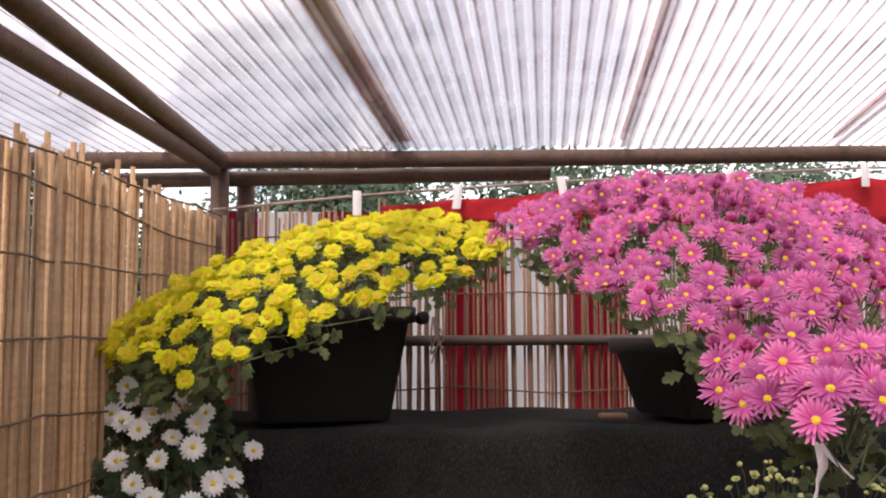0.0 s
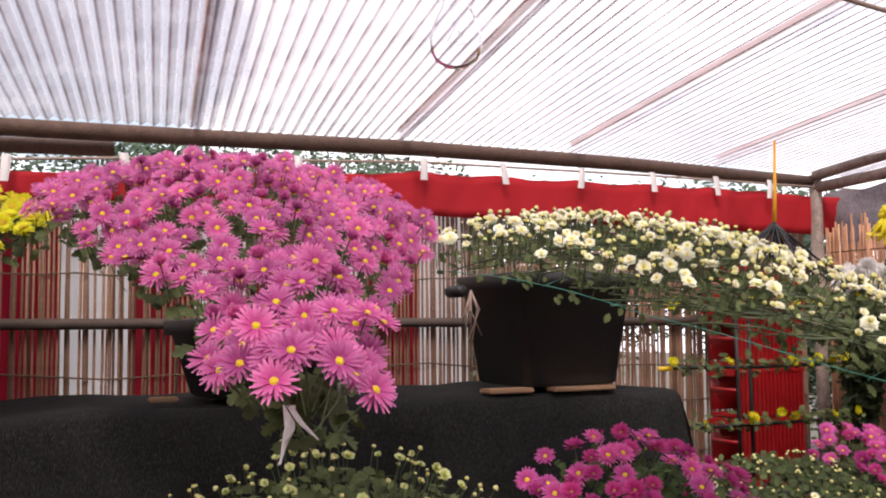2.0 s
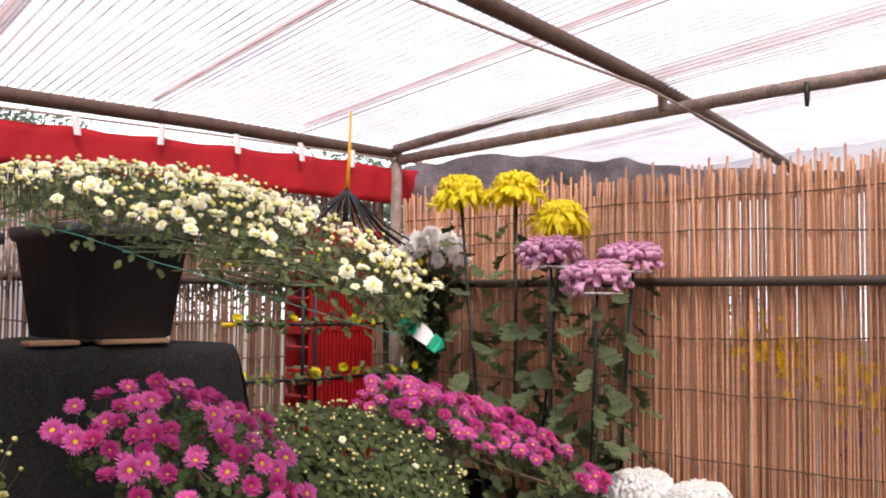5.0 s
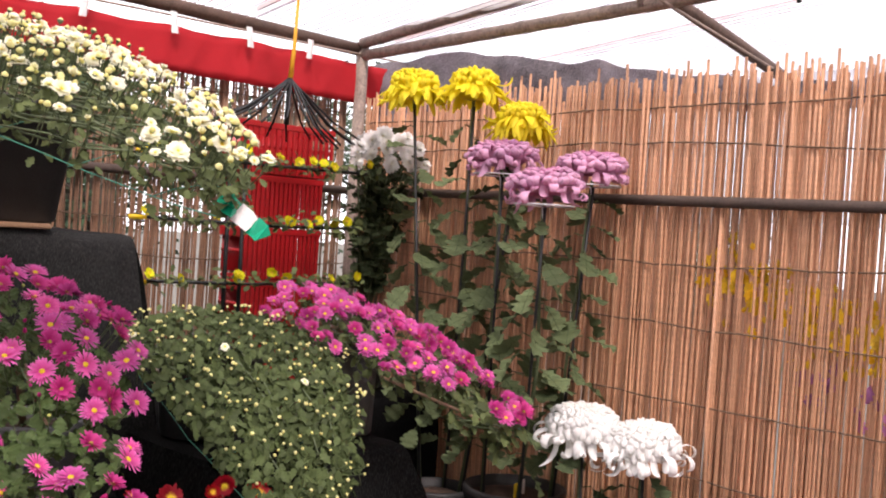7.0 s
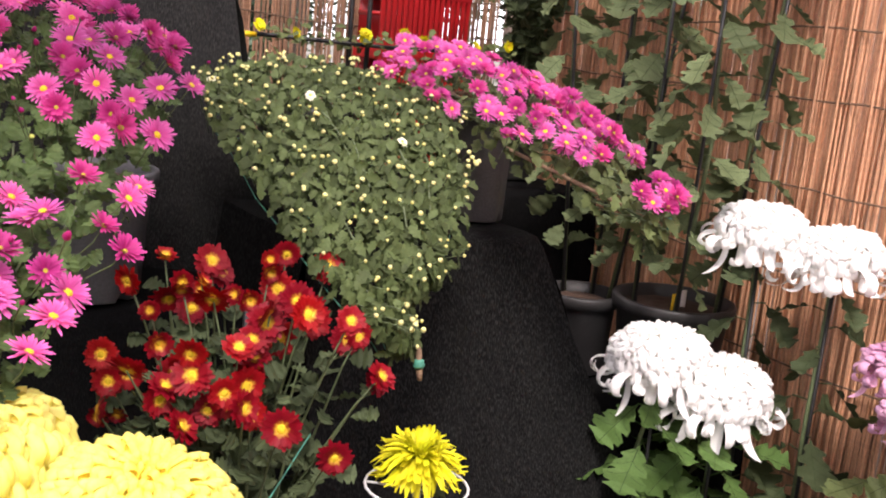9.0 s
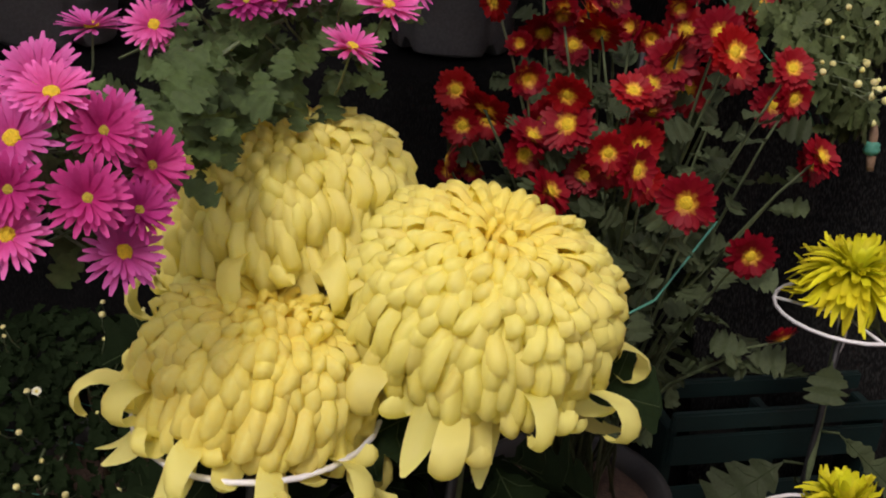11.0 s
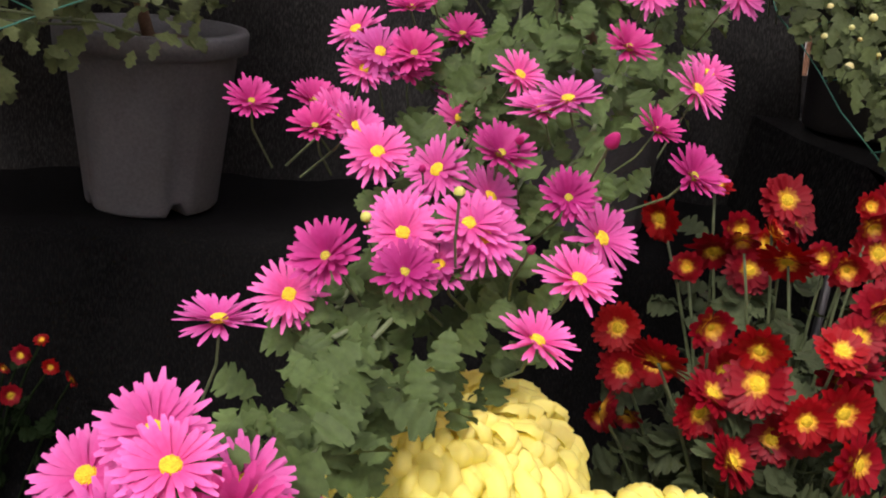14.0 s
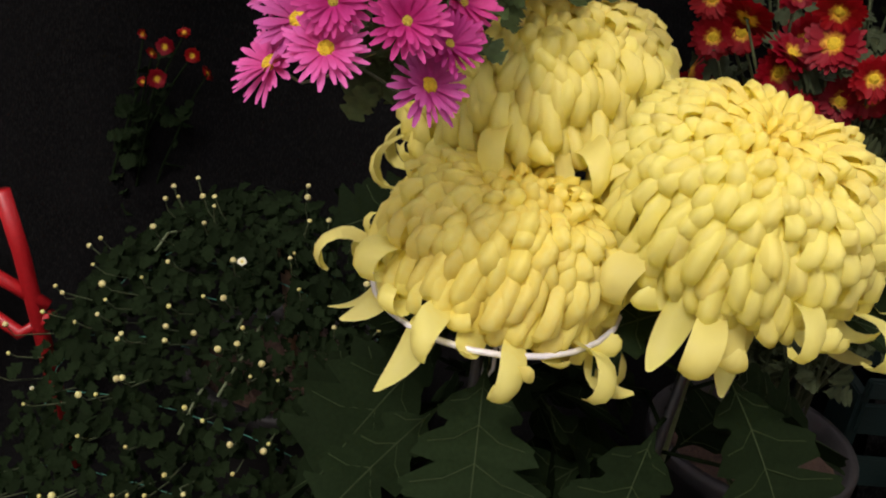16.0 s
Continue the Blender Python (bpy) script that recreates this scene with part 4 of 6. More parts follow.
near = Vector((0.15, -0.62, 0.55))
# sprays of heads along the falling part: (x, y, z, how many)
for sx, sy, sz, count in ((1.136, 0.997, 0.913, 3), (1.158, 1.000, 0.900, 3), (1.160, 1.063, 0.939, 3), (1.112, 1.089, 0.940, 3), (1.180, 1.070, 0.936, 2), (1.024, 1.033, 0.892, 1), (1.074, 1.007, 0.912, 1), (0.996, 0.954, 0.886, 1), (1.066, 1.218, 0.966, 3), (1.022, 1.153, 0.950, 3), (1.108, 1.234, 0.964, 3), (1.247, 1.176, 1.006, 3), (1.240, 1.120, 0.965, 3), (1.314, 1.196, 0.997, 1), (1.128, 1.299, 0.990, 3), (1.163, 1.244, 1.006, 3)):
    r = 0.014 + 0.009 * count if count > 1 else 0.006
    sz -= 0.018
    spray = Spread([(sx, sy + r, sz + r * 0.5), (sx, sy, sz + 0.004), (sx, sy - r, sz - r * 0.5)], [r * 0.8, r, r * 0.8], 0.4)
    heads(spray.scatter(rnd_mg, count, 0.026, bulge=0.018), MAGENTA, "flower_head", mg, near, rnd_mg, 0.8, 0.3, (0.85, 1.02), 0.016)
tip = Spread([(0.992, 0.868, 0.882), (0.993, 0.838, 0.860), (0.991, 0.812, 0.822)], [0.022, 0.034, 0.026], 0.7)
heads(tip.scatter(rnd_mg, 18, 0.022, bulge=0.015), MAGENTA, "flower_head", mg, near, rnd_mg, 0.7, 0.22, (0.88, 1.0), 0.012)
S_GREEN = Spread([(1.83, 1.84, 1.140), (1.785, 1.60, 1.100), (1.748, 1.41, 1.005), (1.728, 1.27, 0.875), (1.750, 1.235, 0.760)], [0.21, 0.235, 0.195, 0.112, 0.03], 0.16)
gr, rnd_gr = cascade("dense green wedge of budded chrysanthemum trained downwards from its pot", S_GREEN, 107, ((1.86, 1.90, SIDE + 0.004), "round", 0.10, 0.08, 0.2, M_POT_BLACK, "black plastic pot"), CREAM, 4, 0.06, 3100, 0.027, M_LEAF_G, buds=BUD_CREAM, bud_count=230, size=(0.5, 0.6), stem_count=14, depth=0.035, bulge=0.006, off=0.004, bud_off=0.0, bud_size=(0.6, 0.95))
tie(gr, (1.752, 1.232, 0.760), (0.05, -0.15, -1), "tie", M_TWIG, 0.05, 0.005, "bundle of cut canes at the tip")
tie(gr, (1.752, 1.229, 0.742), (0.05, -0.15, -1), "tie", M_TWINE_G, 0.014, 0.009, "green twine binding")
S_PINK2 = Spread([(2.10, 1.86, 1.160), (2.13, 1.63, 1.120), (2.165, 1.45, 1.065), (2.18, 1.31, 1.005), (2.205, 1.21, 0.955)], [0.12, 0.15, 0.125, 0.055, 0.03], 0.25)
p2, rnd_p2 = cascade("small cascade of magenta daisy chrysanthemums in a tall black pot", S_PINK2, 108, ((2.195, 1.76, SIDE + 0.004), "round", 0.075, 0.062, 0.23, M_POT_GREY, "tall narrow dark grey pot"), MAGENTA, 100, 0.025, 520, 0.034, M_LEAF, buds=BUD_MAG, bud_count=8, blend=0.8, size=(0.75, 1.0), s_flower=(0.0, 0.72), net=False)
heads(S_PINK2.scatter(rnd_p2, 9, 0.02, 0.86, 1.0, bulge=0.02), MAGENTA, "flower_head", p2, FACE, rnd_p2, 0.8, 0.3, (0.8, 1.0))
tie(p2, (2.205, 1.215, 0.948), (0.15, -0.2, -0.9), "tie", M_TWINE_G, 0.02, 0.006, "green twine binding")
part("cane", tube([(2.07, 1.50, 1.02), (2.20, 1.22, 0.935)], 0.004, 6), M_TWIG, p2, "bare cane along the stem")
S_LOW = Spread([(0.924, 1.46, 0.464), (0.872, 1.34, 0.436), (0.821, 1.22, 0.343), (0.782, 1.1, 0.218)], [0.13, 0.21, 0.23, 0.17], 0.3)
cascade("low dark green cascade dotted with white buds on the ground", S_LOW, 109, ((0.941, 1.40, 0.02), "round", 0.13, 0.105, 0.24, M_POT_BLACK, "black plastic pot"), CREAM, 3, 0.1, 2000, 0.024, M_LEAF_SHADED, buds=BUD_CREAM, bud_count=95, size=(0.25, 0.35), stem_count=3, depth=0.04, face=Vector((0.1, -0.6, 0.6)), bulge=0.012, off=0.006, bud_size=(0.5, 0.8))


# ---------------------------------------------------------------- bushes on single stems
def bush(label, base, spots, meshes, seed, leaves, leaf_size, leaf_mat, pot_r, pot_h, face=FACE, jitter=0.45, stake=True, size=(0.85, 1.12), stem_mat=M_STEM):
    """Upright plant: every flower head sits on a thin stem that rises from the pot."""
    rnd = random.Random(seed)
    ob = thing("potted_chrysanthemum", base, label, "potted chrysanthemum", "upright chrysanthemums")
    round_pot(ob, base, pot_r, pot_r * 0.8, pot_h, M_POT_BLACK, label="black plastic pot")
    foot = Vector(base) + UP * (pot_h - 0.02)
    lines, lv = [], []
    for p in spots:
        p = Vector(p)
        mid = foot.lerp(p, 0.55) + Vector((rnd.gauss(0, 0.012), rnd.gauss(0, 0.012), 0.05))
        lines.append(tube([foot + Vector((rnd.gauss(0, 0.02), rnd.gauss(0, 0.02), 0)), mid, p.lerp(mid, 0.3) + UP * 0.008, p], [0.0024, 0.0019, 0.0014, 0.0012], 5))
        for _ in range(leaves):
            k = rnd.uniform(0.25, 0.93)
            q = foot.lerp(mid, k / 0.6) if k < 0.6 else mid.lerp(p, (k - 0.6) / 0.4)
            d = Vector((rnd.gauss(0, 1), rnd.gauss(0, 1), rnd.uniform(-0.3, 0.5)))
            lv.append(leaf(q, d, (UP * 0.6 + face * 0.6 + Vector((rnd.gauss(0, 0.5), rnd.gauss(0, 0.5), 0))).normalized(), leaf_size * rnd.uniform(0.6, 1.2), rnd, True))
        n = (face + Vector((rnd.gauss(0, jitter), rnd.gauss(0, jitter), rnd.gauss(0, jitter)))).normalized()
        fl = part("flower_head", rnd.choice(meshes), None, ob)
        fl.matrix_basis = Matrix.Translation(p) @ basis(n, rnd.uniform(0, 6.28)) @ Matrix.Scale(rnd.uniform(*size), 4)
    part("stem_tangle", join(*lines), stem_mat, ob, "thin grey-green stems")["kind"] = "stuff"
    part("foliage", join(*lv), leaf_mat, ob, "lobed grey-green leaves")["kind"] = "stuff"
    if stake:
        top = max(q[2] for q in spots)
        part("stake", tube([foot - UP * 0.05, (foot.x + 0.01, foot.y, top - 0.05)], 0.004, 6), M_BLACK, ob, "thin black plastic stake")
    return ob


def cloud(rnd, count, centre, radii, gap, low=-1.0):
    """Random spots on the upper and front side of an egg."""
    got = []
    for _ in range(6000):
        if len(got) >= count:
            break
        v = Vector((rnd.gauss(0, 1), rnd.gauss(0, 1), rnd.gauss(0, 1))).normalized() * rnd.uniform(0.72, 1.0)
        if v.z < low or v.y > 0.7:
            continue
        p = Vector((centre[0] + v.x * radii[0], centre[1] + v.y * radii[1], centre[2] + v.z * radii[2]))
        if all((p - q).length > gap for q in got):
            got.append(p)
    return got


rnd_all = random.Random(77)
# heads of the crimson bush stand in sprays: (x, y, z, how many)
SPRAYS = [(1.39, 1.30, 0.858, 7), (1.465, 1.29, 0.842, 7), (1.59, 1.31, 0.862, 5), (1.53, 1.15, 0.838, 6), (1.345, 1.20, 0.795, 6), (1.425, 1.16, 0.785, 6), (1.335, 1.20, 0.728, 6), (1.405, 1.12, 0.752, 5), (1.505, 1.17, 0.805, 5), (1.646, 1.22, 0.755, 4), (1.446, 1.06, 0.771, 2), (1.499, 1.10, 0.691, 1), (1.592, 1.10, 0.625, 1)]
red_spots = []
for sx, sy, sz, count in SPRAYS:
    red_spots += cloud(rnd_all, count, (sx, sy, sz), (0.060, 0.055, 0.044), 0.024)
bush("bushy crimson daisy chrysanthemum with yellow hearts, in a black pot", (1.50, 1.30, 0.03), red_spots, RED, 110, 16, 0.038, M_LEAF_R, 0.12, 0.24, size=(0.92, 1.2))
# leaves and stems take the shaded leaf colour, to sink into the dark
bush("second crimson daisy chrysanthemum half hidden in the dark", (0.66, 1.64, 0.03), cloud(rnd_all, 8, (0.745, 1.60, 0.555), (0.07, 0.03, 0.045), 0.026), RED, 111, 10, 0.03, M_LEAF_SHADED, 0.08, 0.12, size=(0.45, 0.62), stake=False, stem_mat=M_LEAF_SHADED)
bush("white full-flowered chrysanthemum before the back screen", (2.68, 2.30, SIDE + 0.004), cloud(rnd_all, 30, (2.70, 2.25, 1.56), (0.13, 0.10, 0.085), 0.042, -0.3), WHITE_FULL, 112, 22, 0.05, M_LEAF_R, 0.09, 0.17)

# tiered plant with yellow flowers trained along wires
tr = thing("trained_chrysanthemum", (2.14, 2.22, SIDE + 0.004), "yellow chrysanthemum trained in three level tiers along wires", "potted chrysanthemum")
rnd_t = random.Random(113)
round_pot(tr, (2.14, 2.22, SIDE + 0.004), 0.1, 0.08, 0.14, M_POT_BLACK, label="black plastic pot")
for dx in (-0.028, 0.02):
    part("stake", tube([(2.14 + dx, 2.21, SIDE + 0.1), (2.135 + dx, 2.21, 1.535)], 0.006, 6), M_BLACK, tr, "black plastic stake")
for z, x0, x1 in ((1.500, 1.84, 2.58), (1.333, 1.83, 2.57), (1.170, 1.84, 2.56)):
    part("branch", tube([(x0, 2.20, z), ((x0 + x1) / 2, 2.21, z - 0.006), (x1, 2.20, z)], 0.005, 6), M_BLACK, tr, "dark branch tied to a level wire")
    lv = []
    for _ in range(150):
        p = Vector((rnd_t.uniform(x0 + 0.03, x1), 2.20 + rnd_t.gauss(0, 0.02), z + rnd_t.gauss(0.004, 0.012)))
        lv.append(leaf(p, Vector((rnd_t.gauss(0, 1), rnd_t.gauss(0, 0.6), rnd_t.gauss(0, 0.5))), Vector((rnd_t.gauss(0, 0.4), -0.6, 0.7)), rnd_t.uniform(0.018, 0.034), rnd_t))
    part("foliage", join(*lv), M_LEAF, tr, "small leaves along the wire")["kind"] = "stuff"
    for k in range(9):
        p = Vector((x0 + (x1 - x0) * (rnd_t.random()), 2.18, z + 0.016 + rnd_t.gauss(0, 0.007)))
        ob = part("flower_head", rnd_t.choice(MINI), None, tr)
        ob.matrix_basis = Matrix.Translation(p) @ basis(FACE + Vector((rnd_t.gauss(0, 0.4), 0, rnd_t.gauss(0, 0.5))), rnd_t.uniform(0, 6))
    part("label_stick", box(x0 - 0.02, 2.185, z - 0.008, x0 + 0.028, 2.192, z + 0.004, 0.001), M_LABEL, tr, "yellow plastic tag on the wire's end")


# ---------------------------------------------------------------- great single blooms
def strap(verts, faces, pts, side, widths, hollow):
    """A petal along pts, with half widths, hollowed by bending its edges along the given vector."""
    base = len(verts)
    for p, w in zip(pts, widths):
        for q in (-1, -0.5, 0, 0.5, 1):
            verts.append(p + side * (q * w) + hollow * (q * q * w))
    for i in range(len(pts) - 1):
        for q in range(4):
            b = base + i * 5 + q
            faces.append((b, b + 5, b + 6, b + 1))


def incurved_bloom(name, mat, r, h, seed, skirt=14, wide=1.0, loose=0.0, low=2.0, pitch=1.0, hang=1.0, fall=False, strip=1.0):
    """A globe of spoon-like petals that swell out and curl up to the crown, with a skirt of straps curling below."""
    rnd = random.Random(seed)
    verts, faces = [], []

    def dome(th, k=1.0):
        c = math.cos(th)
        k -= 0.10 * max(0.0, 1 - th / 0.35)
        return Vector((math.sin(th) ** 0.85 * r * k, 0, math.copysign(abs(c) ** 0.75, c) * h * k))
    steps = (0.0, 0.10, 0.26, 0.46, 0.66, 0.85, 1.0)
    swell = (-0.04, 0.085, 0.145, 0.135, 0.085, 0.02, -0.05)
    taper = (0.34, 0.86, 1.12, 1.12, 0.98, 0.70, 0.24)
    th = 0.06
    ring = 0
    while th < low:
        pw = (0.0052 + 0.0040 * min(th / 1.1, 1)) * wide
        n = max(4, int(2 * math.pi * r * math.sin(max(th, 0.12)) / (pw * 1.75)))
        for k in range(n):
            az = 2 * math.pi * (k + 0.5 * (ring % 2) + rnd.uniform(-0.28, 0.28)) / n
            span = (0.24 + 0.30 * min(th / 1.1, 1)) * rnd.uniform(0.8, 1.2)
            twist = rnd.uniform(-0.16, 0.16) * (1 + 3 * max(0.0, 0.5 - th))
            low_th = th + span * 0.55 + rnd.uniform(-0.07, 0.07)
            rot = Matrix.Rotation(az, 3, "Z")
            side = (rot @ Vector((0, 1, 0)) + Vector((rnd.gauss(0, 0.13), rnd.gauss(0, 0.13), rnd.gauss(0, 0.13)))).normalized()
            pts, ws = [], []
            puff = rnd.uniform(0.55, 1.55) + loose * 6 * rnd.random() + 0.5 * max(0.0, 0.6 - th) * rnd.random()
            stop = rnd.uniform(0.02, 0.16)
            for st, sw, tp in zip(steps, swell, taper):
                kk = 0.90 + sw * puff
                pts.append(Matrix.Rotation(az + twist * st, 3, "Z") @ dome(max(low_th - span * st, stop * st), kk))
                ws.append(pw * tp)
            strap(verts, faces, pts, side, ws, -pts[3].normalized() * 1.0)
        th += (0.155 if th < 0.9 else 0.2) * pitch
        ring += 1
    for k in range(skirt):
        az = 2 * math.pi * (k + rnd.uniform(-0.4, 0.4)) / skirt
        rot = Matrix.Rotation(az, 3, "Z")
        side = (rot @ (Vector((0, 1, 0)) + Vector((rnd.gauss(0, 0.35), 0, rnd.gauss(0, 0.2))))).normalized()
        p = Vector((r * rnd.uniform(0.80, 0.96), 0, -h * rnd.uniform(0.05, 0.42)))
        way = k % 3
        if way == 0:
            ang, curl, ln = radians(rnd.uniform(-30, 15)), radians(rnd.uniform(-400, -280)), r * rnd.uniform(0.75, 0.95) * hang
        elif way == 1:
            ang, curl, ln = radians(rnd.uniform(-80, -45)), radians(rnd.uniform(230, 420)), r * rnd.uniform(0.5, 0.7) * hang
        else:
            ang, curl, ln = radians(rnd.uniform(-105, -70)), radians(rnd.uniform(60, 330)), r * rnd.uniform(0.55, 0.85) * hang
        if fall:
            p.z = h * rnd.uniform(-0.2, 0.35)
            ang, curl, ln = radians(rnd.uniform(-70, -15)), radians(rnd.uniform(-90, -20) if k % 4 else rnd.uniform(80, 200)), r * rnd.uniform(0.6, 1.0) * hang
        pts, ws = [], []
        for i in range(11):
            pts.append(rot @ p)
            t = i / 10
            ws.append(0.0118 * wide * strip * (0.45, 0.75, 0.95, 1.05, 1.1, 1.1, 1.05, 0.95, 0.8, 0.55, 0.2)[i])
            a = ang + curl * max(t - 0.25, 0) ** 1.2
            p = p + Vector((math.cos(a), 0, math.sin(a))) * (ln / 10)
        strap(verts, faces, pts, side, ws, -(rot @ Vector((0.7, 0, -0.2))) * 0.75)
    # heart so that nothing shows through
    heart = mesh_of(name, *lathe([(0.001, -h * 0.5), (r * 0.6, -h * 0.42), (r * 0.82, 0.0), (r * 0.72, h * 0.45), (r * 0.4, h * 0.74), (0.001, h * 0.80)], (0, 0, 0), 20), mat)
    SPLIT[heart.name] = (verts, faces)
    return heart


def split_petals(bloom, mat, limit):
    """Hangs the petals of a bloom under it, each one an object; those past the limit are joined."""
    key = bloom.data.name
    if key not in PETALS:
        verts, faces = SPLIT[key]
        spans, start, high = [], 0, -1
        for i, q in enumerate(faces):
            if i and min(q) > high:
                spans.append((start, i))
                start = i
            high = max(high, max(q))
        spans.append((start, len(faces)))
        geos = []
        for a, b in spans:
            low, top = min(min(q) for q in faces[a:b]), max(max(q) for q in faces[a:b])
            geos.append((verts[low:top + 1], [tuple(v - low for v in q) for q in faces[a:b]]))
        order = list(range(len(geos)))
        random.Random(3).shuffle(order)
        single = [mesh_of("petal", *geos[i], mat) for i in order[:limit]]
        rest = [geos[i] for i in order[limit:]]
        PETALS[key] = single, (mesh_of("petals", *join(*rest), mat) if rest else None)
    single, rest = PETALS[key]
    for me in single:
        part("petal", me, None, bloom)
    if rest:
        part("petals", rest, None, bloom)["kind"] = "stuff"


PETALS = {}
SPLIT = {}


def reflexed_bloom(name, mat, r, h, seed, rows=7, wide=0.010, inner=None):
    """A mop of straps that stand at the crown and fall outwards below."""
    rnd = random.Random(seed)
    verts, faces = [], []
    for row in range(rows):
        n = 9 + row * 3
        start = radians(82 - row * (100 / rows))
        for k in range(n):
            az = 2 * math.pi * (k + rnd.uniform(-0.4, 0.4)) / n
            rot = Matrix.Rotation(az, 3, "Z")
            side = rot @ Vector((0, 1, 0))
            p = Vector((r * 0.12, 0, 0.0))
            ln = r * (0.7 + 0.55 * row / rows) * rnd.uniform(0.85, 1.15)
            a = start + rnd.uniform(-0.15, 0.15)
            bendy = radians(rnd.uniform(-120, -60)) * (0.5 + 0.5 * row / rows)
            pts, ws = [], []
            for i in range(7):
                s = i / 6
                pts.append(rot @ Vector((p.x, p.y, p.z * h / r)))
                ws.append(wide * (0.5, 0.75, 0.95, 1.0, 0.95, 0.75, 0.25)[i] * rnd.uniform(0.9, 1.1))
                aa = a + bendy * s
                if s > 0.8 and rnd.random() < 0.5:
                    aa += 1.2
                p = p + Vector((math.cos(aa), 0, math.sin(aa))) * (ln / 6)
            strap(verts, faces, pts, side, ws, rot @ Vector((-0.25, 0, 0.45)))
    heart = mesh_of(name, *lathe([(0.001, -0.008), (r * 0.16, -0.004), (r * 0.2, h * 0.1), (0.001, h * 0.25)], (0, 0, 0), 12), mat)
    SPLIT[heart.name] = (verts, faces)
    return heart


def leaf_veins(blade, length):
    """Midrib and side veins raised on a large leaf, towards the tips of its lobes."""
    if length < 0.075:
        return []
    verts = blade[0]
    mids, tips = verts[0::3], [verts[1::3], verts[2::3]]
    up = (mids[8] - tips[0][8]).cross(mids[12] - mids[8]).normalized()
    up = up if up.z > 0 else -up
    last = len(mids) - 1
    out = [tube([m + up * 0.0004 for m in mids[1:last:4]], 0.0006, 4, False)]
    for k in (4, 11, 18):
        for edge in tips:
            out.append(tube([mids[k - 2] + up * 0.0004, mids[k].lerp(edge[k + 1], 0.4) + up * 0.0006, mids[k].lerp(edge[k + 1], 0.85) + up * 0.0006], 0.0004, 4, False))
    return out


def grown(label, base, blooms, seed, pot_r, pot_h, leaves, leaf_size, leaf_mat, pot_mat=M_POT_BLACK, ring=0.0, leaf_low=0.12, ringed=(0, 1, 2)):
    """A pot with one tall stem, stake and great bloom for each entry (mesh, place, tilt)."""
    rnd = random.Random(seed)
    ob = thing("great_chrysanthemum", base, label, "potted chrysanthemum", "great-bloomed chrysanthemums")
    round_pot(ob, base, pot_r, pot_r * 0.82, pot_h, pot_mat, label="round black plastic pot")
    foot = Vector(base) + UP * (pot_h - 0.02)
    for i, (me, place, tilt) in enumerate(blooms):
        place = Vector(place)
        out = Vector((place.x - foot.x, place.y - foot.y, 0))
        root = foot + (out * min(1.0, pot_r * 0.75 / out.length) if out.length > 0.001 else out)
        top = place - UP * 0.03
        mid = root.lerp(top, 0.5) + Vector((rnd.gauss(0, 0.008), rnd.gauss(0, 0.008), 0))
        part("stem", tube([root, mid, root.lerp(top, 0.85), top], [0.0055, 0.005, 0.0045, 0.005], 7), M_STEM, ob)
        part("stake", tube([root + Vector((-0.008, -0.012, -0.04)), top + Vector((-0.006, -0.010, -0.02))], 0.0042, 6), M_BLACK, ob, "black plastic stake beside the stem")
        lv, veins = [], []
        n = leaves
        for k in range(n):
            s = leaf_low + (0.93 - leaf_low) * k / max(n - 1, 1)
            q = root.lerp(top, s)
            az = k * 2.4 + seed + i
            d = Vector((math.cos(az), math.sin(az), 0.25))
            ln = leaf_size * (0.75 + 0.45 * math.sin(math.pi * s)) * rnd.uniform(0.85, 1.15)
            lv.append(tube([q, q + d * ln * 0.3], 0.0018, 5))
            blade = leaf(q + d * ln * 0.28, d - UP * rnd.uniform(0.3, 1.3), (UP * 0.7 + d * 0.6 + Vector((rnd.gauss(0, 0.35), rnd.gauss(0, 0.35) - 0.2, 0))).normalized(), ln, rnd, True)
            lv.append(blade)
            veins += leaf_veins(blade, ln)
        part("foliage", join(*lv), leaf_mat, ob, "large lobed green leaves")["kind"] = "stuff"
        if veins:
            part("venation", join(*veins), M_VEIN, ob, "pale midribs and side veins")["kind"] = "stuff"
        if ring and i in ringed:
            drop = -0.045 if ring < 0.087 else -0.022
            pts = [place + Vector((math.cos(2 * math.pi * k / 24) * ring, math.sin(2 * math.pi * k / 24) * ring, drop)) for k in range(25)]
            loop = [tube(pts, 0.0022, 6, False)]
            for k in range(3):
                b = 2 * math.pi * k / 3 + 0.5
                loop.append(tube([place + Vector((0, 0, -0.05)), place + Vector((math.cos(b) * ring, math.sin(b) * ring, drop))], 0.0018, 5))
            loop.append(tube([place + Vector((0.006, 0, -0.05)), place + Vector((0.008, 0, -0.09)), place + Vector((0, -0.006, -0.10)), place + Vector((-0.006, 0, -0.05))], 0.0018, 5))
            part("bloom_ring", join(*loop), M_WIRE, ob, "white wire ring that holds up the bloom")
        fl = part("bloom", me, None, ob)
        fl.matrix_basis = Matrix.Translation(place) @ Euler([radians(v) for v in tilt]).to_matrix().to_4x4()
        if me.name in SPLIT:
            split_petals(fl, me.materials[0], 300 if place.y < 1.2 and place.x < 1.3 else 190)
    return ob


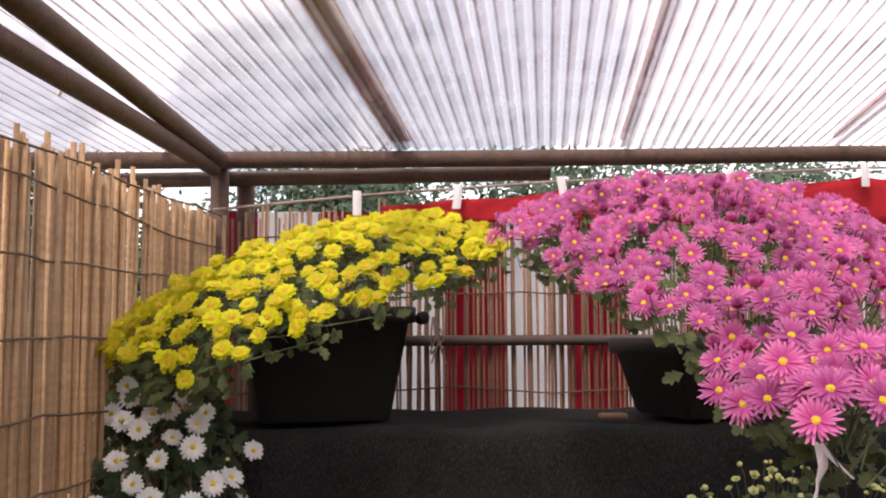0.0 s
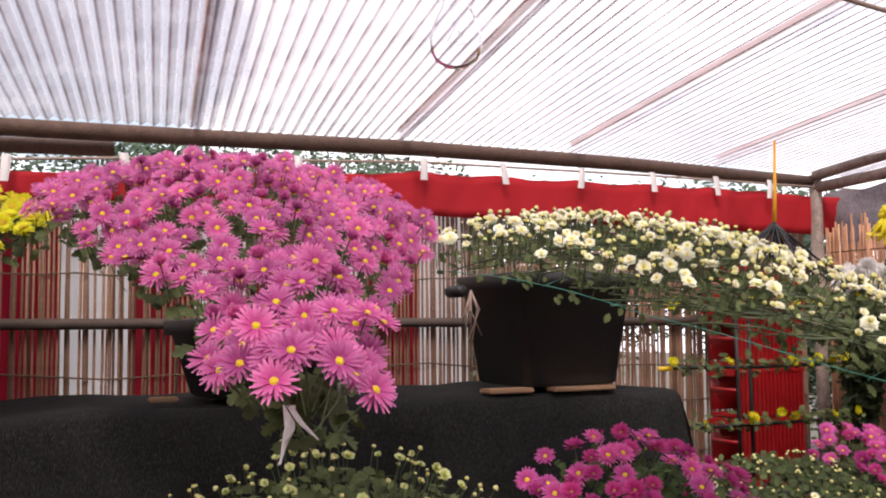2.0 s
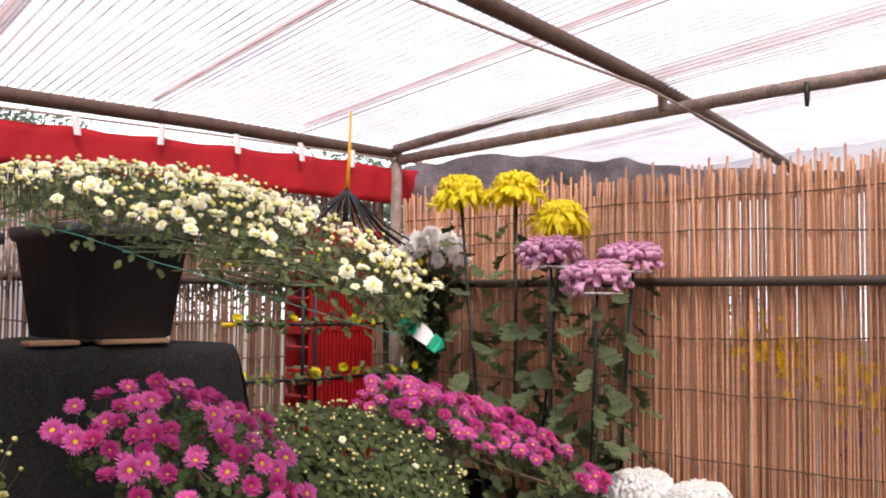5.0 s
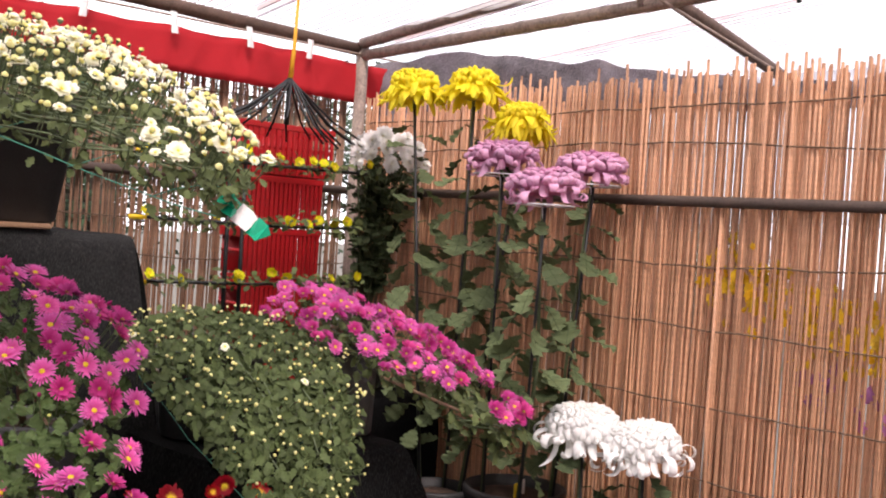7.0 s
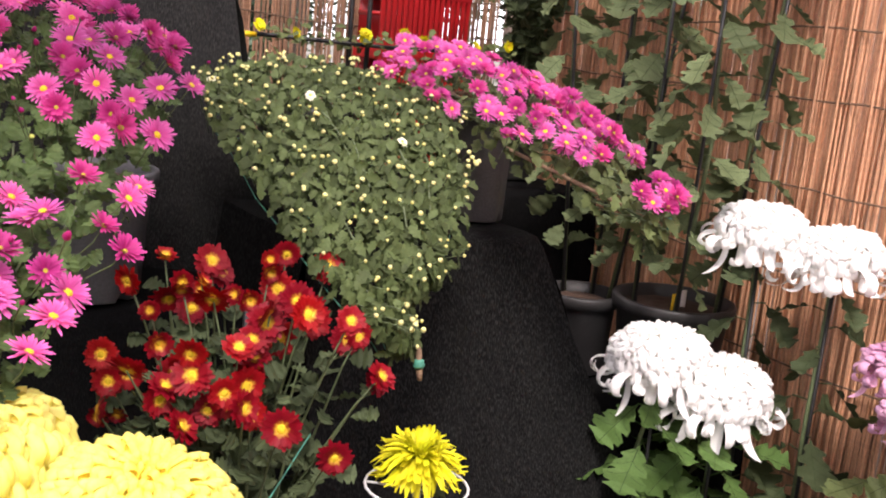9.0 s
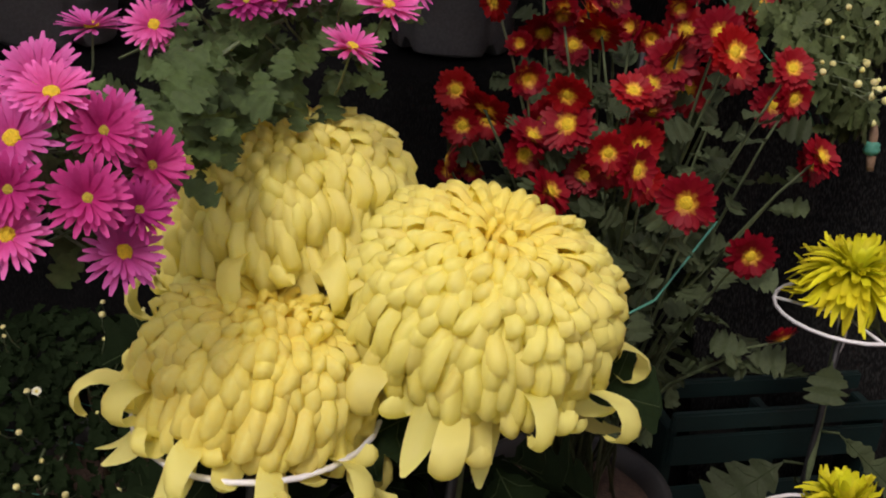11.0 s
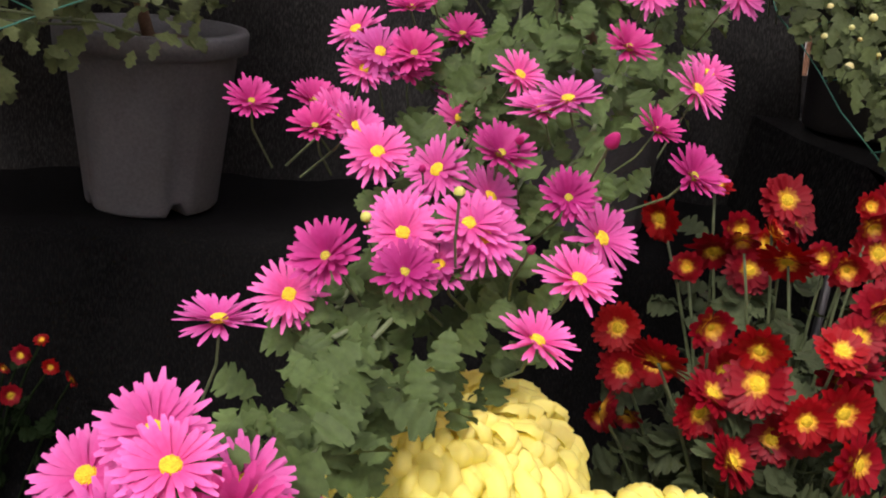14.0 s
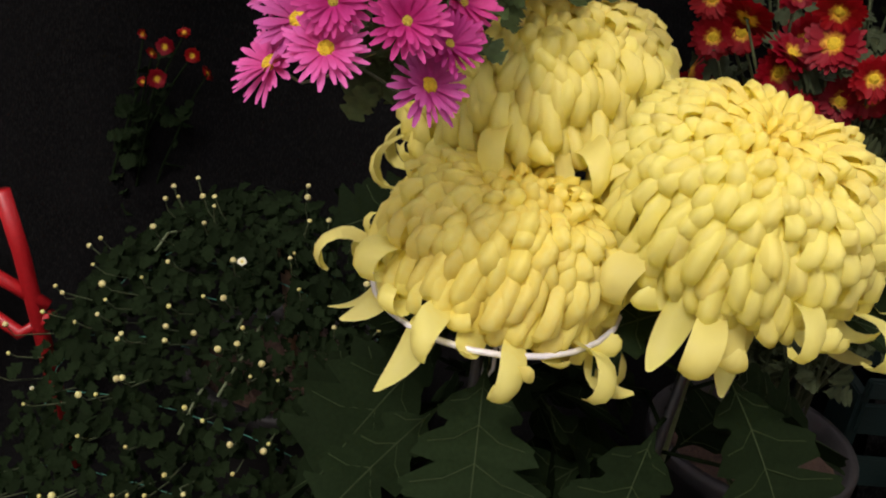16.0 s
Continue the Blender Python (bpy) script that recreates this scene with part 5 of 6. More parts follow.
BUTTER = [incurved_bloom("butter_bloom", P_BIG_YELLOW, (0.096, 0.084, 0.097)[i], (0.074, 0.068, 0.074)[i], 200 + i, 33, wide=0.68, pitch=0.74, low=1.78, strip=1.3, hang=1.05) for i in range(3)]
grown("three huge butter-yellow incurved chrysanthemums in a black pot", (1.16, 1.02, 0.02), [(BUTTER[0], (1.257, 0.945, 0.708), (8, 4, 20)), (BUTTER[1], (1.101, 0.945, 0.655), (16, -4, 140)), (BUTTER[2], (1.126, 1.06, 0.738), (14, -6, 250))], 201, 0.13, 0.24, 14, 0.13, M_LEAF_SHADED, ring=0.0875, leaf_low=0.38, ringed=(1,))
IVORY = [incurved_bloom("ivory_bloom", P_BIG_WHITE, 0.088 if i < 2 else 0.099, 0.058 if i < 2 else 0.066, 210 + i, 30, 0.76, 0.03, low=1.7, pitch=0.82, hang=1.3, strip=1.15) for i in range(4)]
grown("pair of huge white chrysanthemums beside the reed wall", (2.69, 1.30, 0.02), [(IVORY[0], (2.667, 1.40, 0.875), (0, 0, 30)), (IVORY[1], (2.718, 1.25, 0.852), (-4, 4, 100))], 211, 0.11, 0.22, 14, 0.10, M_LEAF_R)
grown("second pair of huge white chrysanthemums in a black pot", (2.50, 1.38, 0.02), [(IVORY[2], (2.470, 1.44, 0.604), (0, -4, 10)), (IVORY[3], (2.572, 1.36, 0.552), (-4, 6, 200))], 212, 0.11, 0.22, 19, 0.115, M_LEAF_B)
LEMON = [incurved_bloom("lemon_bloom", P_BIG_LEMON, 0.068, 0.056, 220 + i, 60, 0.9, 0.08, low=1.35, hang=1.1, fall=True) for i in range(3)]
grown("three tall lemon-yellow chrysanthemums with drooping petals", (2.56, 1.80, 0.46), [(LEMON[0], (2.569, 2.00, 1.742), (0, 0, 0)), (LEMON[1], (2.658, 1.85, 1.748), (0, 5, 70)), (LEMON[2], (2.724, 1.72, 1.656), (4, 0, 150))], 221, 0.09, 0.19, 30, 0.084, M_LEAF_T)
LILAC = [incurved_bloom("lilac_bloom", P_BIG_LILAC, 0.086, 0.042, 230 + i, 28, 1.15, 0.12, low=1.5, pitch=1.35, hang=0.8, strip=0.75) for i in range(3)]
grown("three tall lilac-pink chrysanthemums beside the reed wall", (2.69, 1.63, 0.46), [(LILAC[0], (2.506, 1.44, 1.470), (-6, 0, 0)), (LILAC[1], (2.587, 1.66, 1.548), (0, 4, 80)), (LILAC[2], (2.743, 1.48, 1.535), (0, 0, 160))], 231, 0.135, 0.21, 32, 0.086, M_LEAF_T, ring=0.075)
grown("two pale lilac chrysanthemums low beside the reed wall", (2.66, 1.00, 0.02), [(LILAC[1], (2.713, 1.05, 0.685), (0, 0, 40)), (LILAC[2], (2.649, 0.95, 0.625), (0, 0, 10))], 232, 0.1, 0.2, 8, 0.1, M_LEAF)
SPIDER = [reflexed_bloom("spider_bloom", P_SPIDER, 0.062 - 0.022 * i, 0.06, 240 + i, 9, 0.005) for i in range(2)]
grown("lemon-yellow spider chrysanthemum held in a white wire ring", (1.765, 1.24, 0.02), [(SPIDER[0], (1.764, 1.22, 0.590), (0, 0, 0))], 241, 0.08, 0.14, 8, 0.08, M_LEAF_R, ring=0.078)
grown("half-open lemon spider chrysanthemum in a white wire ring", (1.665, 1.03, 0.02), [(SPIDER[1], (1.656, 1.01, 0.44), (0, 0, 60))], 242, 0.08, 0.14, 6, 0.07, M_LEAF_SHADED, ring=0.085)
grown("pink-lilac incurved chrysanthemum low by the cloth", (2.00, 1.11, 0.02), [(LILAC[0], (2.012, 1.11, 0.366), (-10, 0, 60))], 243, 0.09, 0.16, 7, 0.1, M_LEAF)

# low platform that carries the tall plants
draped_tier("shelf_tier", 2.43, 2.845, 1.50, 1.975, 0.455, 0.0, 0.03, "low platform under black shade cloth for the tall plants", 6)


# ---------------------------------------------------------------- crates, planks, hangers and small things
def crate(z, label, x0=2.30, x1=2.59):
    y0, y1, h = 2.42, 2.555, 0.1585
    ob = thing("plastic_crate", ((x0 + x1) / 2, (y0 + y1) / 2, z), label, "crate", "stacked red crates")
    rim = [box(x0, y0, z + h - 0.02, x1, y0 + 0.012, z + h, 0.003), box(x0, y1 - 0.012, z + h - 0.03, x1, y1, z + h, 0.003), box(x0, y0 + 0.013, z + h - 0.03, x0 + 0.012, y1 - 0.013, z + h, 0.003), box(x1 - 0.012, y0 + 0.013, z + h - 0.03, x1, y1 - 0.013, z + h, 0.003)]
    part("rim", join(*rim), M_CRATE, ob, smooth=False)
    part("base", box(x0 + 0.01, y0 + 0.006, z + 0.002, x1 - 0.01, y1 - 0.004, z + 0.014, 0.002), M_CRATE, ob, smooth=False)
    for zz in (0.08,):
        part("band", join(box(x0 + 0.008, y0 + 0.0105, z + zz, x1 - 0.008, y0 + 0.015, z + zz + 0.012, 0.001), box(x0 + 0.004, y0 + 0.01, z + zz, x0 + 0.01, y1 - 0.01, z + zz + 0.012, 0.001)), M_CRATE, ob)
    for i in range(17):
        x = x0 + 0.012 + (x1 - x0 - 0.024) * i / 16
        part("slat", box(x - 0.0052, y0 + 0.002, z + 0.004, x + 0.0052, y0 + 0.009, z + h - 0.019, 0), M_CRATE, ob, smooth=False)
    part("back_panel", box(x0 + 0.01, y1 - 0.009, z + 0.02, x1 - 0.01, y1 - 0.003, z + h - 0.03, 0.001), M_CRATE, ob)
    return ob


for k in range(5):
    crate(SIDE + 0.003 + 0.1605 * k, "red plastic crate with slotted sides, in a stack", *((2.268, 2.625) if k == 4 else (2.30, 2.59)))

for x0, y0, x1, y1, zz in ((1.20, 2.025, 1.32, 2.075, UPPER), (1.365, 2.015, 1.545, 2.055, UPPER), (0.475, 2.17, 0.535, 2.20, UPPER)):
    tagged(part("wood_plank", box(x0, y0, zz + 0.002, x1, y1, zz + 0.013, 0.003), M_WOOD, smooth=False), "raw offcut of plank wedged under a pot", "plank", "planks under the pots")

# hanging fan of black rods on a yellow strap
hg = thing("hanging_rod_fan", (2.33, 2.265, 1.99), "fan of black rods hung on a yellow strap from the roof", "hanger")
part("strap", tube([(2.335, 2.265, roof_z(2.33, 2.265)), (2.33, 2.265, 1.84), (2.324, 2.265, 1.755)], [0.004, 0.006, 0.008], 6), M_STRAP, hg, "yellow strap")
rnd_h = random.Random(9)
for k in range(20):
    a = 2 * math.pi * k / 20
    ex, ey = math.cos(a), math.sin(a)
    reach = 0.22 + 0.05 * rnd_h.random()
    drop = 0.125 + 0.03 * rnd_h.random() + (0.03 if ex > 0 else 0)
    p = Vector((2.322, 2.265, 1.755))
    pts = [p, p + Vector((ex * 0.03, ey * 0.02, -0.025)), p + Vector((ex * reach * 0.6, ey * reach * 0.3, -drop * 0.72)), p + Vector((ex * reach, ey * reach * 0.45, -drop))]
    part("rod", tube(pts, 0.0034, 5), M_BLACK, hg)
part("tassel", tube([(2.322, 2.265, 1.753), (2.320, 2.265, 1.62)], 0.008, 6), M_BLACK, hg, "bundled black rods in the middle")

# clear bulb
bl = thing("light_bulb", (0.62, 1.074, 1.87), "unlit clear glass light bulb hanging under the roof", "light bulb")
bx, by, bz = 0.62, 1.074, 1.792
prof = [(0.0145, 0.060), (0.015, 0.049), (0.019, 0.038), (0.0285, 0.019), (0.0325, 0.0), (0.0315, -0.014), (0.0255, -0.026), (0.014, -0.0335), (0.0005, -0.035)]
part("glass", lathe(prof, (bx, by, bz), 32), M_GLASS, bl, "clear glass globe").visible_shadow = False
part("glass_stem", lathe([(0.009, 0.05), (0.005, 0.03), (0.003, 0.008), (0.0005, 0.006)], (bx, by, bz), 12), M_GLASS, bl)
part("filament", join(tube([(bx - 0.003, by, bz + 0.012), (bx - 0.012, by, bz - 0.004), (bx, by, bz - 0.008), (bx + 0.012, by, bz - 0.004), (bx + 0.003, by, bz + 0.012)], 0.0006, 5)), M_METAL, bl)
part("socket", lathe([(0.001, 0.115), (0.012, 0.113), (0.017, 0.095), (0.019, 0.066), (0.0165, 0.057), (0.001, 0.057)], (bx, by, bz), 20), M_WIRE, bl, "white lamp socket")
part("cord", tube([(bx, by, bz + 0.11), (bx + 0.005, by, roof_z(bx, by))], 0.0035, 6), M_BLACK, bl)

# clips left on the pipes
for x, y, z, mat, lab in ((-0.604, 1.955, 1.935, M_WHITE, "scrap of white tape hanging from a pipe"), (2.80, 0.97, 1.94, M_BLACK, "black clip hanging from the side pipe"), (0.66, 1.55, 2.03, M_BLACK, "small dark hook under the roof")):
    big = 0.55 if z < 1.937 else 0.9 if z < 2 else 0.4
    tagged(part("clip", tube([(x, y, z + 0.055 * big), (x + 0.004, y, z + 0.02 * big), (x - 0.006, y - 0.004, z - 0.02 * big)], [0.007 * big, 0.009 * big, 0.006 * big], 6), mat), lab, "clip")

# rope with paper clips and the red cloth
rope_pts = [(-0.40, 2.575, 1.79), (0.0, 2.575, 1.832), (0.45, 2.575, 1.868), (1.3, 2.575, 1.915), (2.1, 2.575, 1.926), (3.1, 2.575, 1.932)]
tagged(part("rope", tube(rope_pts, 0.0035, 6), M_ROPE), "thin rope stretched under the roof's back edge", "rope", kind="structure")
TAGS = [(-0.042, 1.828), (0.215, 1.847), (0.48, 1.870), (0.93, 1.894), (1.30, 1.914), (1.558, 1.917), (1.838, 1.920), (2.109, 1.924), (2.371, 1.927), (2.609, 1.929)]
for i, (x, z) in enumerate(TAGS):
    lean_x = 0.5 * math.sin(i * 2.3)
    pts = [(x, 2.566, z + 0.012), (x - 0.004 * lean_x, 2.560, z - 0.01), (x - 0.018 * lean_x, 2.558, z - 0.052)]
    verts, faces = [], []
    for p in pts:
        for q in (-0.011, 0.011):
            for d in (0, 0.0015):
                verts.append((p[0] + q, p[1] + d, p[2]))
    for k in range(2):
        a = 4 * k
        faces += [(a, a + 2, a + 6, a + 4), (a + 1, a + 5, a + 7, a + 3), (a, a + 4, a + 5, a + 1), (a + 2, a + 3, a + 7, a + 6)]
    tagged(part("paper_tag", (verts, faces), M_WHITE), "strip of white paper folded over the rope", "paper tag", "tags on the rope")

vx = [0.02 + 3.05 * i / 110 for i in range(111)]


def cloth_top(x):
    """The hem sags between the tags that hold it."""
    xs = [t[0] for t in TAGS]
    for (a, za), (b, zb) in zip(TAGS, TAGS[1:]):
        if a <= x <= b:
            u = (x - a) / (b - a)
            return za + (zb - za) * u - 0.022 - 0.09 * (b - a) * u * (1 - u) * 1.2
    return 1.900


verts, faces = [], []
for j in range(6):
    for x in vx:
        top = cloth_top(x)
        z = top + (1.765 - top) * j / 5
        verts.append((x, 2.590 + 0.006 * math.sin(x * 23) + 0.004 * math.sin(x * 61 + j), z))
for j in range(5):
    for i in range(110):
        a = j * 111 + i
        faces.append((a, a + 111, a + 112, a + 1))
rc = part("cloth_banner", (verts, faces), M_RED_CLOTH)
rc.modifiers.new("thickness", "SOLIDIFY").thickness = 0.0015
tagged(rc, "plain red cloth hung along the back from a rope", "cloth banner")

# striped curtain behind the back screen
cur = thing("striped_curtain", (0.5, 2.70, 1.3), "red and white striped curtain hanging behind the reed screen", "curtain")
for k in range(12):
    x0 = -0.463 + 0.1637 * k
    v, f = [], []
    for j in range(3):
        for i in range(7):
            x = x0 + 0.1637 * i / 6
            v.append((x, 2.69 + 0.006 * math.sin(x * 40), 0.3 + 0.75 * j))
    for j in range(2):
        for i in range(6):
            a = j * 7 + i
            f.append((a, a + 1, a + 8, a + 7))
    part("stripe", (v, f), M_STRIPE_WHITE if k % 2 else M_STRIPE_RED, cur, "white stripe" if k % 2 else "red stripe")

# ties on the pots and loose twine
rnd_k = random.Random(5)
for x, y, z in ((1.128, 1.99, 1.515), (0.108, 2.12, 1.500)):
    kn = thing("cord_tie", (x, y, z), "frayed white cord knotted round a black peg", "cord", "cords on the pots")
    part("peg", tube([(x - 0.02, y + 0.05, z + 0.01), (x - 0.02, y - 0.01, z + 0.01)], 0.014, 10), M_BLACK, kn)
    for k in range(7):
        part("strand", tube([(x, y - 0.012, z + 0.012), (x + rnd_k.gauss(0, 0.012), y - 0.016, z - 0.03), (x + rnd_k.gauss(0, 0.012), y - 0.012, z - rnd_k.uniform(0.05, 0.1))], 0.002, 5), M_ROPE, kn)
tagged(part("twine", tube([(1.30, 1.02, 0.60), (1.45, 1.06, 0.65), (1.54, 1.14, 0.69)], 0.0012, 5), M_TWINE_G), "green twine tied from stem to stem", "twine")

# labels stuck in the soil of the tall plants' pot
for x, y, mat, lab in ((2.64, 1.58, M_LABEL, "yellow plant label stuck in the soil"), (2.69, 1.60, M_WHITE, "small white plant label stuck in the soil")):
    tagged(part("plant_label", box(x - 0.008, y, 0.63, x + 0.008, y + 0.003, 0.695, 0.001), mat), lab, "plant label", "plant labels")

# teal crate on the ground; the dark there is put into its colour
M_TEAL = material("shaded_teal_plastic", (0.003, 0.014, 0.013), 0.55, 0.2, 14, 0.1)
tc = thing("plastic_crate", (1.80, 1.375, 0.02), "teal plastic crate on the ground behind pots, darkened for shade", "crate")
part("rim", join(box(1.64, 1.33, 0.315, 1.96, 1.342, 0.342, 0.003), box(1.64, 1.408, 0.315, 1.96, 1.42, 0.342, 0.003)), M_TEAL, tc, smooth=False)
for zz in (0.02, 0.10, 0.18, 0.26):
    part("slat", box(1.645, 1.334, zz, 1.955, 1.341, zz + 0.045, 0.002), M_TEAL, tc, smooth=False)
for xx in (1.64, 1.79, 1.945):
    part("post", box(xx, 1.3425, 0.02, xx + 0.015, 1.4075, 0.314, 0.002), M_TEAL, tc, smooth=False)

# red crate edge standing in the dark
rb = thing("red_rack", (0.56, 1.455, 0.02), "red plastic rack standing in the dark beside the bush", "rack")
part("upright", tube([(0.580, 1.45, 0.425), (0.598, 1.45, 0.345), (0.652, 1.45, 0.02)], 0.011, 8), M_CRATE, rb)
part("upright", tube([(0.470, 1.46, 0.42), (0.500, 1.46, 0.02)], 0.011, 8), M_CRATE, rb)
part("crossbar", tube([(0.490, 1.455, 0.345), (0.571, 1.45, 0.305), (0.628, 1.45, 0.270)], 0.009, 8), M_CRATE, rb)
part("brace", tube([(0.500, 1.455, 0.29), (0.590, 1.45, 0.226), (0.634, 1.45, 0.258)], 0.009, 8), M_CRATE, rb)

# vinyl sheet outside the reed wall, above it
vs = []
vf = []
for j in range(9):
    for i in range(41):
        y = 2.75 - 4.0 * i / 40
        vs.append((4.25 + 0.02 * math.sin(y * 7 + j) + 0.012 * math.sin(y * 19), y, 1.45 + 0.8 * j / 8 + 0.012 * math.sin(y * 5)))
for j in range(8):
    for i in range(40):
        a = j * 41 + i
        vf.append((a, a + 1, a + 42, a + 41))
tagged(part("vinyl_sheet", (vs, vf), M_VINYL), "cloudy vinyl sheet hung outside above the reed wall", "vinyl sheet", kind="structure")


nv, nf = [], []
for j in range(9):
    for i in range(61):
        y = 2.66 - 2.1 * i / 60
        top = 1.77 + 0.155 * max(min((y - 1.1) / 1.05, 1), 0) + 0.003 * math.sin(i * 0.7) + 0.022 * noise.noise(Vector((y * 7, 0, 2)))
        nv.append((2.95 + 0.02 * math.sin(j * 0.9 + i * 0.3) + 0.012 * noise.noise(Vector((y * 12, j * 0.7, 4))), y, 1.70 + (top - 1.70) * j / 8))
for j in range(8):
    for i in range(60):
        a = j * 61 + i
        nf.append((a, a + 1, a + 62, a + 61))
M_NET = material("grey_netting", (0.24, 0.215, 0.235), 0.8, 0.8, 9, 0.5, translucent=0.5)
tagged(part("netting", (nv, nf), M_NET), "rumpled grey netting bunched behind the reed wall", "netting", kind="structure")

# ---------------------------------------------------------------- trees behind the shed
def tree(x, y, height, crown, seed):
    rnd = random.Random(seed)
    ob = thing("tree", (x, y, 0), "dark leafy evergreen tree behind the shed", "tree", "trees behind the shed")
    part("trunk", tube([(x, y, 0), (x + 0.05, y, height * 0.4), (x - 0.04, y, height * 0.8)], [0.16, 0.12, 0.05], 10), M_BARK, ob)
    limbs = []
    centres = []
    for k in range(12):
        a = rnd.uniform(0, 6.28)
        z0 = height * rnd.uniform(0.25, 0.7)
        e = Vector((x + math.cos(a) * crown * rnd.uniform(0.4, 0.9), y + math.sin(a) * crown * rnd.uniform(0.4, 0.9), z0 + rnd.uniform(0.1, 0.8)))
        limbs.append(tube([(x, y, z0), Vector((x, y, z0)).lerp(e, 0.5) + UP * 0.15, e], [0.05, 0.03, 0.012], 6))
        centres.append(e)
    part("limb", join(*limbs), M_BARK, ob)
    v, f = [], []
    for c in centres * 2:
        cc = c + Vector((rnd.gauss(0, 0.4), rnd.gauss(0, 0.4), rnd.gauss(0, 0.35)))
        for _ in range(1050):
            p = cc + Vector((rnd.gauss(0, 0.33), rnd.gauss(0, 0.33), rnd.gauss(0, 0.26)))
            if p.z > 1.40 + 0.192 * p.y + 0.05 * math.sin(p.x * 5):
                continue
            d = Vector((rnd.gauss(0, 1), rnd.gauss(0, 1), rnd.gauss(0, 0.6))).normalized()
            s = d.orthogonal().normalized()
            ln = rnd.uniform(0.05, 0.1)
            k = len(v)
            v += [p, p + d * ln * 0.5 + s * ln * 0.28, p + d * ln, p + d * ln * 0.5 - s * ln * 0.28]
            f.append((k, k + 1, k + 2, k + 3))
    part("crown", (v, f), M_TREE, ob)["kind"] = "stuff"


for x, y, h, c, sd in ((-3.6, 9.6, 3.1, 1.4, 1), (-0.6, 10.2, 3.1, 1.6, 2), (2.2, 9.4, 3.1, 1.5, 3), (5.0, 9.0, 3.1, 1.5, 4), (7.8, 8.0, 3.1, 1.5, 5), (-6.4, 8.6, 3.1, 1.3, 6), (10.4, 6.5, 3.1, 1.4, 7)):
    tree(x, y, h, c, sd)

# ---------------------------------------------------------------- reed walls, piece by piece
wall_back = thing("wall_back", (1.1, BACK, 0), "screen of thin brown reeds across the back of the shed", "reed screen")
wall_back["kind"] = "structure"
rnd_r = random.Random(31)
xs = []
x = LEFT + 0.1
while x < RIGHT - 0.02:
    xs.append((x, BACK + 0.045))
    x += rnd_r.uniform(0.0072, 0.0110) if x < 1.54 else rnd_r.uniform(0.0058, 0.0076)
reed_screen(wall_back, [p for p in xs if p[0] > -0.1] + [p for p in xs if p[0] <= -0.1], M_REED_B, M_REED_BST, 0.0034, 0.5, 1.79, 32, 300)
twine_rows(wall_back, (LEFT + 0.1, BACK + 0.038, 0), (RIGHT, BACK + 0.038, 0), (0.9, 1.05, 1.2, 1.33, 1.60, 1.72), (0, -1, 0), 33)
rail("rail", (LEFT + 0.1, BACK + 0.02, 1.462), (RIGHT - 0.02, BACK + 0.02, 1.462), "dark wooden rail across the back screen")

wall_right = thing("wall_right", (RIGHT, 1.2, 0), "screen of orange-brown reeds with ragged tops along the side", "reed screen")
wall_right["kind"] = "structure"
back_reeds = []
y = BACK - 0.02
while y > -0.9:
    h = 1.74 + rnd_r.uniform(-0.05, 0.05)
    back_reeds.append(tube([(RIGHT + 0.024, y, 0.02), (RIGHT + 0.024 + rnd_r.uniform(-1, 1) * 0.003, y + rnd_r.uniform(-1, 1) * 0.003, h * 0.5), (RIGHT + 0.024, y + rnd_r.uniform(-1, 1) * 0.006, h)], 0.0042, 5))
    y -= rnd_r.uniform(0.0068, 0.0092)
part("reeds", join(*back_reeds), M_REED_ST, wall_right)["kind"] = "stuff"
ys = []
y = BACK - 0.03
while y > -0.9:
    ys.append((RIGHT + 0.012, y))
    y -= rnd_r.uniform(0.0062, 0.0086)
reed_screen(wall_right, ys, M_REED, M_REED_ST, 0.0038, 0.02, 1.785, 34, 300)
twine_rows(wall_right, (RIGHT + 0.004, BACK - 0.03, 0), (RIGHT + 0.004, -0.9, 0), (0.3, 0.55, 0.76, 0.955, 1.15, 1.31, 1.60, 1.70), (-1, 0, 0), 35)
rail("rail", (RIGHT - 0.012, BACK - 0.03, 1.462), (RIGHT - 0.012, -0.9, 1.462), "dark wooden rail along the reed wall")

wall_left = thing("wall_left", (LEFT, 1.6, 0), "screen of split tan reeds tied with dark twine", "reed screen")
wall_left["kind"] = "structure"
ys = []


def left_x(y):
    return -0.375 - 0.165 * (BACK - y)


